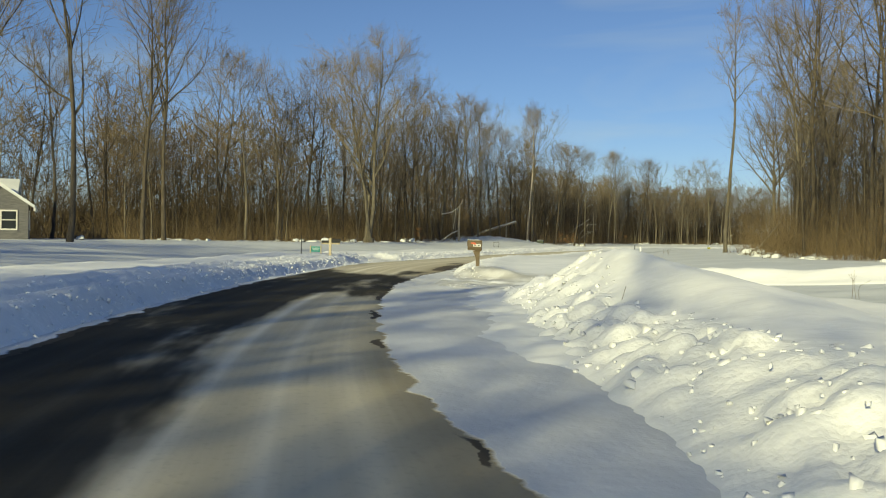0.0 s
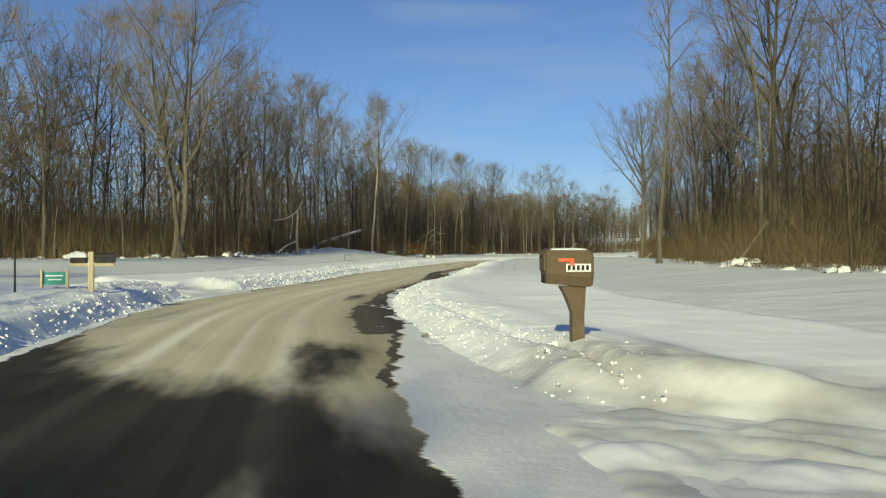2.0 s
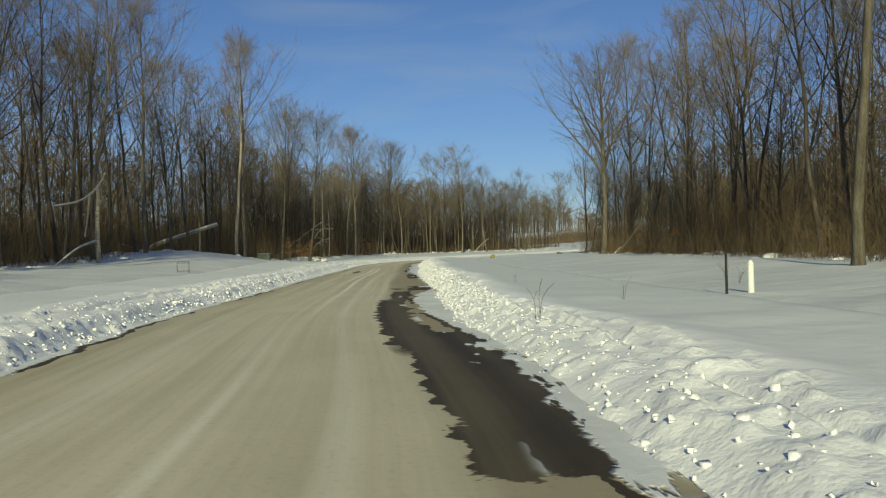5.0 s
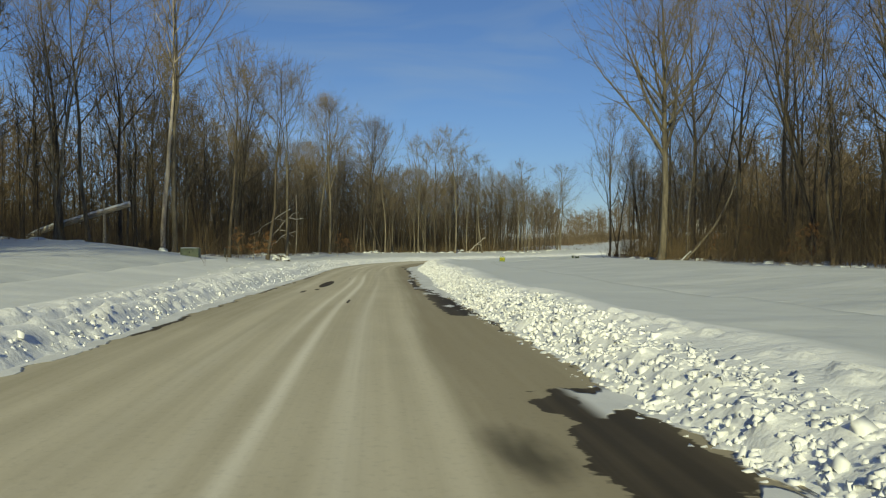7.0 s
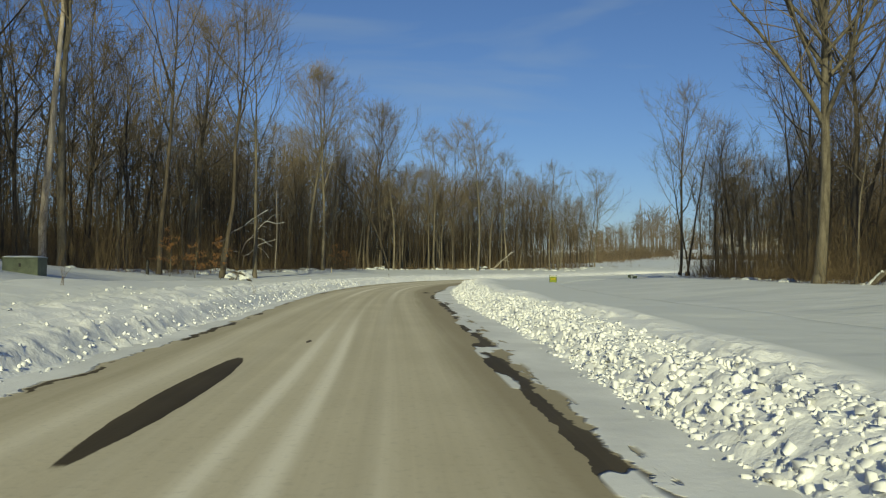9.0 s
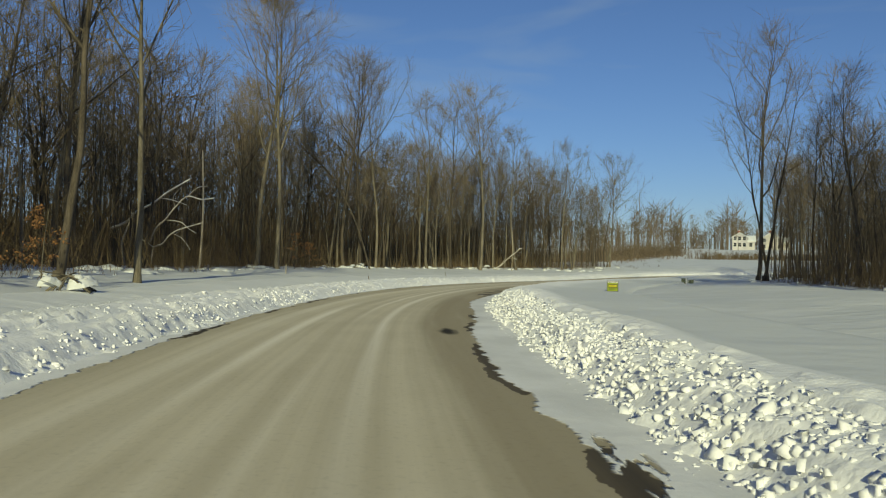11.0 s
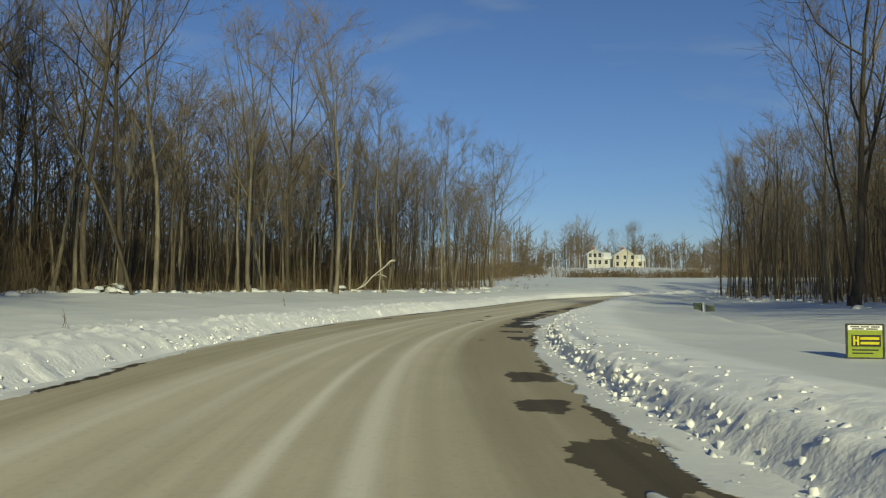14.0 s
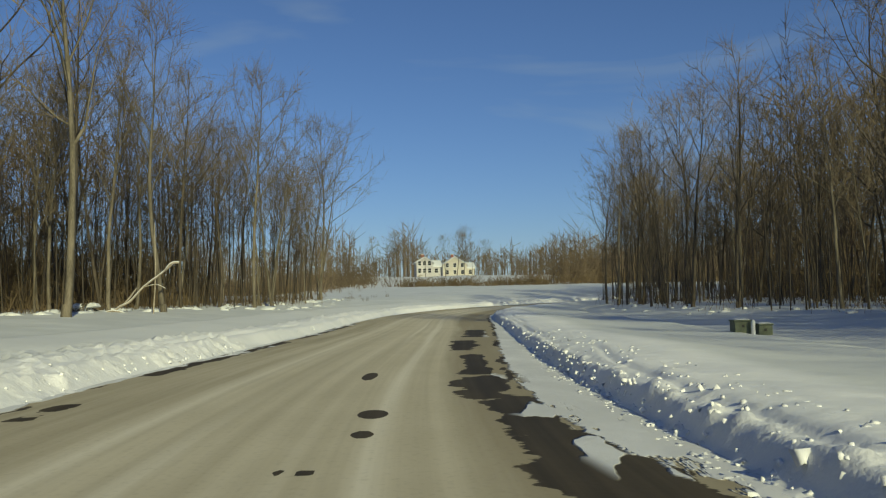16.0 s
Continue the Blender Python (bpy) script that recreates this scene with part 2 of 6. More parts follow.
    isle = calc(n, l, 'MULTIPLY', ramp(n, l, pattern(0.55, 1.5, 3, 0.5, 120.0), 0.575, 0.60), calc(n, l, 'MULTIPLY', ramp(n, l, value("packed"), -0.5, -0.3), ramp(n, l, value("wet"), -0.2, 0.2)))
    snow = calc(n, l, 'MAXIMUM', snow, isle)
    # meltwater: patches, and a thin rim along the snow
    rim = calc(n, l, 'MULTIPLY', bell(e, -0.05, 0.09), ramp(n, l, pattern(0.30, 0.2, 2, 0.5, 75.0), 0.40, 0.56))
    w = calc(n, l, 'ADD', value("wet"), calc(n, l, 'MULTIPLY', calc(n, l, 'SUBTRACT', jag, 0.53), 2.9))
    w = calc(n, l, 'MAXIMUM', w, calc(n, l, 'ADD', value("pool"), calc(n, l, 'MULTIPLY', calc(n, l, 'SUBTRACT', jag, 0.5), 0.5)))
    w = calc(n, l, 'MAXIMUM', w, calc(n, l, 'MULTIPLY_ADD', rim, 0.9, -0.5))
    wet = ramp(n, l, w, 0.0, 0.09)
    # damp dark asphalt, with tree shade put into its near-black colour
    damp_shade = ramp(n, l, calc(n, l, 'ADD', value("damp_shade"), calc(n, l, 'MULTIPLY', calc(n, l, 'SUBTRACT', pattern(0.20, 0.75, 4, 0.55, 5.0), 0.5), 3.2)), 0.05, 0.85)
    damp = mixed(n, l, ramp(n, l, tone, 0.40, 0.66), (0.050, 0.041, 0.029), (0.115, 0.094, 0.063))
    damp_shade_tone = mixed(n, l, ramp(n, l, tone, 0.42, 0.68), (0.012, 0.0115, 0.0095), (0.032, 0.029, 0.023))
    col = mixed(n, l, wet, mixed(n, l, calc(n, l, 'MULTIPLY', damp_shade, 0.95), dry, damp_shade_tone), damp)
    white = mixed(n, l, ramp(n, l, cloud, 0.35, 0.7), (0.64, 0.645, 0.65), (0.77, 0.775, 0.78))
    l.new(mixed(n, l, snow, col, white), bs.inputs["Base Color"])
    r = calc(n, l, 'MULTIPLY_ADD', wet, -0.15, 0.88)
    l.new(calc(n, l, 'MAXIMUM', r, calc(n, l, 'MULTIPLY', snow, 0.75)), bs.inputs["Roughness"])
    tracks = calc(n, l, 'MULTIPLY_ADD', pattern(0.06, 1.6, 3, 0.5, 21.0), 0.030, calc(n, l, 'MULTIPLY', jag, 0.03))
    relief = calc(n, l, 'MULTIPLY_ADD', pattern(5.0, 5.0, 5, 0.7, 3.0), 0.014, calc(n, l, 'ADD', tracks, 0.015))
    bumped(n, l, calc(n, l, 'ADD', calc(n, l, 'MULTIPLY', grain, 0.003), calc(n, l, 'MULTIPLY', snow, relief)), 0.7, 1.0, bs)
    return m


# ---------------------------------------------------------------- the road's line
ROAD = [(12.0, -60.0), (3.6, -26.0), (-0.78, -0.15), (-2.27, 10.16), (-2.58, 20.59), (-1.94, 31.16), (-1.4, 37.0), (0.2, 44.8), (4.55, 58.16), (7.63, 69.15), (11.28, 79.91),
        (14.92, 90.61), (18.76, 101.29), (27.43, 125.65), (31.61, 135.67), (36.59, 145.02), (42.47, 153.81), (49.08, 161.87),
        (57.0, 169.6), (72.0, 182.2), (92.0, 198.0), (108.0, 205.0), (126.0, 206.0), (142.0, 198.0), (160.0, 176.0)]


def spline(points, gap):
    """An evenly spaced Catmull-Rom line through points."""
    p = np.array(points, float)
    p = np.vstack([2 * p[0] - p[1], p, 2 * p[-1] - p[-2]])
    out = []
    for i in range(1, len(p) - 2):
        a, b, c, e = p[i - 1:i + 3]
        t0, t1 = 0.0, np.linalg.norm(b - a) ** 0.5
        t2 = t1 + np.linalg.norm(c - b) ** 0.5
        t3 = t2 + np.linalg.norm(e - c) ** 0.5
        t = np.linspace(t1, t2, 60, endpoint=False)[:, None]
        a1, a2, a3 = ((t1 - t) * a + t * b) / t1, ((t2 - t) * b + (t - t1) * c) / (t2 - t1), ((t3 - t) * c + (t - t2) * e) / (t3 - t2)
        b1, b2 = ((t2 - t) * a1 + t * a2) / t2, ((t3 - t) * a2 + (t - t1) * a3) / (t3 - t1)
        out.append(((t2 - t) * b1 + (t - t1) * b2) / (t2 - t1))
    q = np.vstack(out + [p[-2:-1]])
    run = np.concatenate([[0], np.cumsum(np.linalg.norm(np.diff(q, axis=0), axis=1))])
    s = np.arange(0, run[-1], gap)
    return np.stack([np.interp(s, run, q[:, k]) for k in range(q.shape[1])], -1), s


LINE, LINE_S = spline(ROAD, 0.5)
_tan = np.gradient(LINE, axis=0)
_tan /= np.linalg.norm(_tan, axis=1)[:, None]
RIGHT = np.stack([_tan[:, 1], -_tan[:, 0]], -1)


def road_point(s, d):
    """World x, y of a place s metres along the road and d to the right of its middle."""
    c = np.stack([np.interp(s, LINE_S, LINE[:, k]) for k in (0, 1)], -1)
    r = np.stack([np.interp(s, LINE_S, RIGHT[:, k]) for k in (0, 1)], -1)
    return c + r * np.asarray(d)[..., None]


def road_coords(x, y):
    """s and d of places; d is true distance, signed, to the right."""
    p = np.stack([np.ravel(x), np.ravel(y)], -1).astype(float)
    s, d = np.empty(len(p)), np.empty(len(p))
    coarse = np.arange(0, len(LINE), 2)
    for i in range(0, len(p), 20000):
        q = p[i:i + 20000]
        dist = ((q[:, None, :] - LINE[None, coarse]) ** 2).sum(-1)
        k = coarse[dist.argmin(1)]
        off = q - LINE[k]
        side = (off * RIGHT[k]).sum(1)
        s[i:i + 20000] = LINE_S[k] + (off * _tan[k]).sum(1)
        d[i:i + 20000] = np.sign(side + 1e-9) * np.linalg.norm(off, axis=1)
        near = np.abs(side) < 30
        d[i:i + 20000][near] = np.where(np.abs((off * _tan[k]).sum(1)) < 2, side, d[i:i + 20000])[near]
    return s.reshape(np.shape(x)), d.reshape(np.shape(x))


def s_at(x, y):
    return float(road_coords(np.array([x]), np.array([y]))[0][0])


START_S = s_at(-0.8, 0.0)


def table(rows):
    a = np.array(rows, float)
    return lambda s: np.interp(np.asarray(s, float) - START_S, a[:, 0], a[:, 1])


# metres along from the start: distance of the banks' feet and of the packed snow's edge from the middle line
FOOT_RIGHT = table([(-20, 3.0), (26, 2.8), (31, 2.6), (35, 2.5), (42, 2.25), (48, 2.25), (58, 2.5), (64, 2.66), (80, 2.84), (95, 2.72), (105, 2.66), (112, 2.95), (125, 2.9), (140, 3.2), (150, 3.08), (165, 3.1), (174, 3.28), (215, 3.3)])
FOOT_LEFT = table([(-20, 2.45), (20, 2.45), (34, 2.65), (42, 3.1), (48, 2.9), (60, 3.1), (69, 3.22), (75, 3.1), (91, 2.9), (106, 2.87), (116, 2.7), (143, 2.72), (153, 3.02), (166, 3.5), (183, 3.85), (214, 4.0)])
EDGE_RIGHT = table([(-10, 2.2), (4, 1.95), (6, 1.72), (12, 1.55), (22, 1.45), (25, 1.6), (28, 1.68), (31, 2.0), (35, 2.48), (38, 2.44), (42, 2.15), (48, 1.95), (58, 2.3), (63, 2.55), (67, 2.5), (70, 2.25), (74, 2.05), (78, 2.3), (81, 2.85), (92, 2.8), (97, 2.55), (101, 2.2), (104, 2.05), (110, 2.15), (116, 2.2), (124, 2.35), (130, 2.2), (136, 2.36), (139, 2.62), (144, 2.64), (149, 2.38), (157, 2.65), (166, 2.7), (172, 2.92), (178, 2.82), (181, 2.45), (184, 2.4), (188, 2.5), (215, 3.1)])


def margin(S, D, s0, s1, d0, d1, soft=0.35):
    """How far inside an oblong zone a place lies, -1 to 1."""
    a = np.minimum(np.minimum(S - START_S - s0, s1 - S + START_S) * 0.45, np.minimum(D - d0, d1 - D))
    return np.clip(a / soft, -1, 1)


WET = [(33.0, 40.0, 1.55, 2.7), (40.0, 48.0, 1.7, 2.3), (49.0, 56.0, 1.75, 2.2), (58.0, 66.2, 1.42, 2.75), (64.5, 75.0, 1.22, 2.05), (75.0, 79.5, 1.5, 2.1), (80.0, 83.6, 2.05, 2.95), (91.8, 97.2, 2.1, 2.75),
       (96.5, 103.0, 2.0, 2.6), (102.0, 111.5, 1.80, 2.08), (110.5, 117.0, 2.0, 2.3), (118.5, 121.0, 2.1, 2.5), (123.0, 126.0, 2.15, 2.55), (156.0, 158.2, 2.0, 2.6), (159.5, 160.6, 1.9, 2.5), (162.0, 163.3, 2.05, 2.65), (170.4, 172.0, 2.3, 2.9), (173.6, 174.9, 1.9, 2.7)]
WET_FAR = [(176.6, 180.6, 1.78, 2.9), (180.0, 183.2, 1.85, 2.5), (182.6, 186.0, 1.5, 2.3), (186.0, 191.0, 1.7, 2.2), (192.0, 197.0, 1.4, 2.1), (199.0, 205.0, 1.7, 2.5), (187.0, 198.0, -3.9, -3.45), (200.0, 215.0, -4.1, -3.6), (181.8, 183.2, -3.35, -3.05)]
# small pools out on the road: where, half length, half width
POOLS = [(185.8, 0.24, 0.7, 0.12), (181.6, 0.58, 0.34, 0.17), (180.32, 0.56, 0.22, 0.11), (178.75, 0.26, 0.12, 0.07), (178.78, 0.08, 0.10, 0.05), (106.6, -1.24, 2.9, 0.20), (101.1, -1.54, 0.7, 0.08), (102.3, -1.23, 0.5, 0.07), (111.6, -0.60, 0.25, 0.06), (95.9, 0.07, 0.7, 0.05)]
BLOTS = [(79.9, 82.6, 1.3, 2.2), (27.0, 33.2, 0.35, 1.85), (40.0, 46.5, 0.85, 1.7), (134.9, 137.0, 1.66, 2.2), (169.5, 171.2, 1.5, 2.0), (63.0, 65.2, 1.0, 1.8)]


def road_wear(S, D):
    """Margins of wet patches, packed snow, painted damp and shade, and thin dust over the road."""
    wet = np.full(S.shape, -1.0)
    for s0, s1, d0, d1 in WET + WET_FAR:
        wet = np.maximum(wet, margin(S, D, s0, s1, d0, d1, min(0.35, (d1 - d0) * 0.42)))
    pool = np.full(S.shape, -1.0)
    for s0, d0, a, b in POOLS:
        pool = np.maximum(pool, 1 - ((S - START_S - s0) / a) ** 2 - ((D - d0) / b) ** 2)
    packed = np.maximum(D - EDGE_RIGHT(S), -D - FOOT_LEFT(S) + 0.12)
    damp_shade = np.full(S.shape, -1.0)
    for z in BLOTS:  # ovals
        damp_shade = np.maximum(damp_shade, 0.65 - 0.9 * ((S - START_S - (z[0] + z[1]) / 2) / (z[1] - z[0]) * 2) ** 2 - 0.9 * ((D - (z[2] + z[3]) / 2) / (z[3] - z[2]) * 2) ** 2)
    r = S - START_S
    # first stretch: wet asphalt and the trees' shade painted as one dark area
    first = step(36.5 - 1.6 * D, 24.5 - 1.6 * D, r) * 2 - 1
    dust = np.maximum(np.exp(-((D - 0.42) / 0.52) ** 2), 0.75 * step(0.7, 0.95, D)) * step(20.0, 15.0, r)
    damp_shade = np.maximum(damp_shade, np.where(r < 40, first - 2.0 * dust, -1))
    bare = np.maximum(0.85 * step(0.95, 1.75, D), 0.55 * step(-0.9, -2.6, D))
    return wet, pool, packed, damp_shade, bare


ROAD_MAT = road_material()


def rise(x, y):
    q = np.clip((x - 60) * 0.7071 + (y - 180) * 0.7071, 0, 215)
    return 0.00016 * q * q


DRIVE, DRIVE_S = spline([(-2.0, 27.0), (2.0, 23.6), (6.0, 20.4), (13.0, 17.0), (24.0, 14.0), (45.0, 11.0)], 0.5)
DRIVE_LEFT, _ = spline([(-1.0, 45.0), (-5.0, 47.0), (-12.0, 50.0), (-24.0, 54.0), (-34.0, 57.0)], 0.5)


def near_line(x, y, line):
    return np.sqrt(((np.stack([x, y], -1)[..., None, :] - line) ** 2).sum(-1).min(-1))


def field(x, y, d):
    """Height of the snow field away from the banks."""
    h = 0.10 + 0.72 * step(4.5, 17, -d) + 0.36 * step(9, 17, d) + rise(x, y)
    h = h + 1.0 * np.exp(-(((x - 7) / 10) ** 2 + ((y - 125) / 16) ** 2))
    h = h - 0.14 * np.exp(-((x - 52) / 9) ** 2 - ((y - 153) / 10) ** 2)
    h = h + 0.16 * fbm(x * 0.11, y * 0.11, 3) + 0.10 * fbm(x * 0.4, y * 0.55, 3)
    return h


def ground_height(x, y):
    x, y = np.asarray(x, float), np.asarray(y, float)
    s, d = road_coords(x, y)
    return field(x, y, d)


# ---------------------------------------------------------------- ground, road and banks
def axis(lo, hi, fine, reach):
    mid = np.arange(lo, hi + fine, fine)
    out = [fine]
    while sum(out) < reach:
        out.append(out[-1] * 1.35)
    far = np.cumsum(out)
    return np.concatenate([lo - far[::-1], mid, mid[-1] + far])


def build_ground():
    xs, ys = axis(-60, 170, 1.55, 2600), axis(-50, 270, 1.55, 2600)
    x, y = np.meshgrid(xs, ys)
    s, d = road_coords(x, y)
    z = field(x, y, d) - 0.45 * step(8.6, 7.6, np.abs(d))
    ob = new("ground", mesh_from("ground", np.stack([x, y, z], -1).reshape(-1, 3), grid_faces(*x.shape), SNOW, True))
    tagged(ob, "wind-smoothed snow field with gentle drifts", "snow", kind="structure")


def build_road():
    s = np.concatenate([np.arange(4.0, START_S + 94, 0.4), np.arange(START_S + 94, START_S + 113, 0.2), np.arange(START_S + 113, START_S + 177, 0.4), np.arange(START_S + 177, START_S + 187, 0.1), np.arange(START_S + 187, LINE_S[-1] - 2, 0.6)])
    d = np.concatenate([[-5.4, -4.9], np.arange(-4.5, -1.8, 0.2), np.arange(-1.8, 0.9, 0.075), np.arange(0.9, 3.6, 0.2), [3.8, 4.4]])
    S, D = np.meshgrid(s, d, indexing="ij")
    p = road_point(S, D)
    z = rise(p[..., 0], p[..., 1]) - 0.012 * np.abs(D) + 0.02 * fbm(S * 0.3, D * 0.3, 2)
    me = mesh_from("road", np.concatenate([p, z[..., None]], -1).reshape(-1, 3), grid_faces(*S.shape), ROAD_MAT, True)
    uv = me.uv_layers.new(name="along")
    idx = np.empty(len(me.loops), np.int32)
    me.loops.foreach_get("vertex_index", idx)
    flat = np.stack([S.ravel(), D.ravel()], -1).astype(np.float32)
    uv.data.foreach_set("uv", flat[idx].ravel())
    for name, v in zip(("wet", "pool", "packed", "damp_shade", "bare"), road_wear(S, D)):
        me.attributes.new(name, 'FLOAT', 'POINT').data.foreach_set("value", v.ravel().astype(np.float32))
    tagged(new("road", me), "salt-streaked asphalt road with wet patches and packed snow", "road", kind="structure")


def lumps(us, vs, count, seed, small, large):
    """Rounded lumps of random size on a grid, as heights."""
    rng = np.random.default_rng(seed)
    H = np.zeros((len(us), len(vs)))
    for u, v, k, flat in zip(rng.uniform(us[0], us[-1], count), rng.uniform(vs[0], vs[-1], count), rng.random(count), rng.uniform(0.5, 0.9, count)):
        r = small + (large - small) * k ** 3
        i0, i1 = np.searchsorted(us, (u - r, u + r))
        j0, j1 = np.searchsorted(vs, (v - r, v + r))
        q = r * r - (us[i0:i1, None] - u) ** 2 - (vs[None, j0:j1] - v) ** 2
        H[i0:i1, j0:j1] = np.maximum(H[i0:i1, j0:j1], np.sqrt(np.clip(q, 0, None)) * flat)
    return H


def chunks(us, vs, count, seed, small, large):
    """Crusted, tilted lumps of broken snow on a grid, as heights."""
    rng = np.random.default_rng(seed)
    H = np.zeros((len(us), len(vs)))
    for u, v, k, top, gu, gv, a in zip(rng.uniform(us[0], us[-1], count), rng.uniform(vs[0], vs[-1], count), rng.random(count), rng.uniform(0.35, 0.85, count), rng.normal(0, 0.27, count), rng.normal(0, 0.27, count), rng.uniform(0.5, 1.6, count)):
        r = small + (large - small) * k ** 2.5
        i0, i1 = np.searchsorted(us, (u - r, u + r))
        j0, j1 = np.searchsorted(vs, (v - r, v + r))
        du, dv = us[i0:i1, None] - u, vs[None, j0:j1] - v
        q = (du * du * a + dv * dv / a) / (r * r)
        H[i0:i1, j0:j1] = np.maximum(H[i0:i1, j0:j1], np.where(q < 1, (1 - q ** 3) * r * (0.35 + 0.6 * top) + (du * gu + dv * gv) * (1 - q * q), 0))
    return H


def bank_height(S, E, side, strip=0.0, share=1.0):
    """Height of the ploughed bank; E runs outward from its foot."""
    r = S - START_S
    amp = (0.42 + 0.10 * fbm(S * 0.12, S * 0 + side * 7, 2) + 0.05 * fbm(S * 0.9, S * 0 + 3, 2)) * share
    e = E - 0.12 - 0.10 * fbm(S * 0.5, S * 0 + side * 3, 3) - strip
    steep = step(148, 165, r) if side > 0 else 0.0
    jut = (0.055 * fbm(S * 1.7, S * 0 + side * 5, 2) + 0.05 * fbm(S * 3.5, E * 2.0 + side * 5, 2)) * (1 - 0.6 * steep)
    wide = 0.62 - 0.36 * steep
    crust = wide + 0.22 + 0.5 * vnoise(S * 0.2, S * 0 + side * 2)
    f = e + jut
    face = 0.80 * step(0.0, wide, f) * (0.55 + 0.45 * step(0.0, wide * 0.75, f)) + 0.20 * step(wide, crust + 0.1, f)
    crease = 0.085 * np.exp(-((f - crust + 0.14) / 0.05) ** 2) * step(0.35, 0.6, vnoise(S * 0.5, S * 0 + side * 4)) * (1 - 0.6 * steep)
    back = 1 - 0.74 * step(crust + 0.25, crust + 1.7 + 1.5 * steep, e)
    h = amp * face * back - crease
    far = step(100, 120, r) * 1.6 if side < 0 else 0.0
    rough = step(-0.12, 0.12, e) * (1 - 0.72 * steep * step(0.25, 0.5, e)) * (1 - step(crust + 0.25 + far, crust + 0.7 + 1.5 * far, e))
    lump = chunks(S[:, 0], E[0], 18000 if side > 0 else 14000, 40 + side, 0.10 if side > 0 else 0.09, 0.13)
    size = (0.75 + 0.5 * step(0.3, 0.7, vnoise(S * 0.8, E * 1.2 + side * 3))) * (1.0 - 0.35 * step(58, 48, r))
    h = h + rough * (size * lump * (0.6 if side > 0 else 0.8) - 0.045)
    return h - 0.05 * step(0.25, -0.1, e), rough


def build_bank(side):
    """A ploughed snow bank along the road and the strip of field behind it; side is +1 (right) or -1."""
    s = np.concatenate([np.arange(START_S - 10, START_S + 20, 0.13), np.arange(START_S + 20, START_S + 195, 0.10 if side > 0 else 0.12), np.arange(START_S + 195.2, LINE_S[-1] - 4, 0.6)])
    e = np.concatenate([np.arange(-0.35, 1.5, 0.05), np.arange(1.5, 2.6, 0.12), np.arange(2.6, 6.4, 0.4)] if side > 0 else [np.arange(-0.35, 1.5, 0.066), np.arange(1.5, 4.1, 0.15), np.arange(4.1, 6.4, 0.4)])
    S, E = np.meshgrid(s, e, indexing="ij")
    foot = FOOT_RIGHT(S) if side > 0 else FOOT_LEFT(S)
    D = side * (foot - 0.14 + E)
    p = road_point(S, D)
    x, y = p[..., 0], p[..., 1]
    r = S - START_S
    strip = 0.03 + 0.3 * step(88, 98, r) * step(140, 120, r) if side < 0 else 0.0
    share = 0.85 + 0.30 * step(47, 40, r) if side < 0 else 0.82 + 0.22 * step(108, 128, r) - 0.20 * step(46, 56, r) * step(92, 78, r) - 0.28 * step(150, 165, r)
    h, rough = bank_height(S, E, side, strip, share)
    base = field(x, y, D)
    road_z = rise(x, y)
    blend = step(0.2, 3.2, E)
    gate = np.ones_like(S)
    if side > 0:
        gate = step(1.7, 2.5, near_line(x, y, DRIVE[::3]))
        low = step(23.0, 21.0, y) * step(3.0, 1.8, E)
        rough = rough * (1 - low)
        h = h * (1 - 0.95 * low) * (1 - 0.3 * step(44, 36, y) * step(27, 31, y))
    else:
        gate = step(1.9, 2.8, near_line(x, y, DRIVE_LEFT[::3]))
    z = road_z + (base - road_z) * blend * (0.25 + 0.75 * gate) + h * gate + (1 - gate) * (0.10 * fbm((x + y) * 1.6, (x - y) * 0.25, 3) + 0.07 * fbm(x * 3.5, y * 3.5, 3))
    if side > 0:
        q = near_line(x, y, DRIVE[::2])
        lane = step(4.2, 2.6, q)
        ruts = sum(np.exp(-((q - m) / 0.10) ** 2) for m in (0.3, 0.55, 1.0, 1.25, 1.7, 1.95, 2.6))
        z = z - lane * 0.035 * ruts * (0.6 + vnoise(x, y)) + lane * 0.06 * fbm(x * 2.2, y * 2.2, 3)
        z = z - low * 0.07 * step(0.9, 0.0, E + 1.2 * fbm(S * 0.4, S * 0 + 2, 3))
        z = z + low * (-0.02 + 0.12 * fbm(x * 0.9, y * 0.9, 3) + 0.05 * fbm(x * 4, y * 4, 2))
    z = z - 0.45 * step(5.9, 6.3, E) - 0.08 * step(0.0, -0.35, E)
    f = grid_faces(*S.shape)
    if side < 0:
        f = f[:, ::-1]
    me = mesh_from("snow_bank", np.stack([x, y, z], -1).reshape(-1, 3), f[:, ::-1], SNOW_BANK, True)
    me.attributes.new("broken", 'FLOAT', 'POINT').data.foreach_set("value", (gate * rough).ravel().astype(np.float32))
    drive_grey = lane * step(0.1, 0.6, q) if side > 0 else 0.6 * (1 - gate)
    old = step(1.5, 2.6, E + 0.5 * fbm(S * 0.3, E * 0 + side, 3)) * step(45, 75, r) * (1.0 if side > 0 else 0.6)
    me.attributes.new("open_snow", 'FLOAT', 'POINT').data.foreach_set("value", old.ravel().astype(np.float32))
    me.attributes.new("drive_grey", 'FLOAT', 'POINT').data.foreach_set("value", drive_grey.ravel().astype(np.float32))
    ob = new("snow_bank", me)
    tagged(ob, "ploughed bank of broken snow along the road", "snow bank", kind="structure")
    return S, E, np.stack([x, y, z], -1), gate * rough


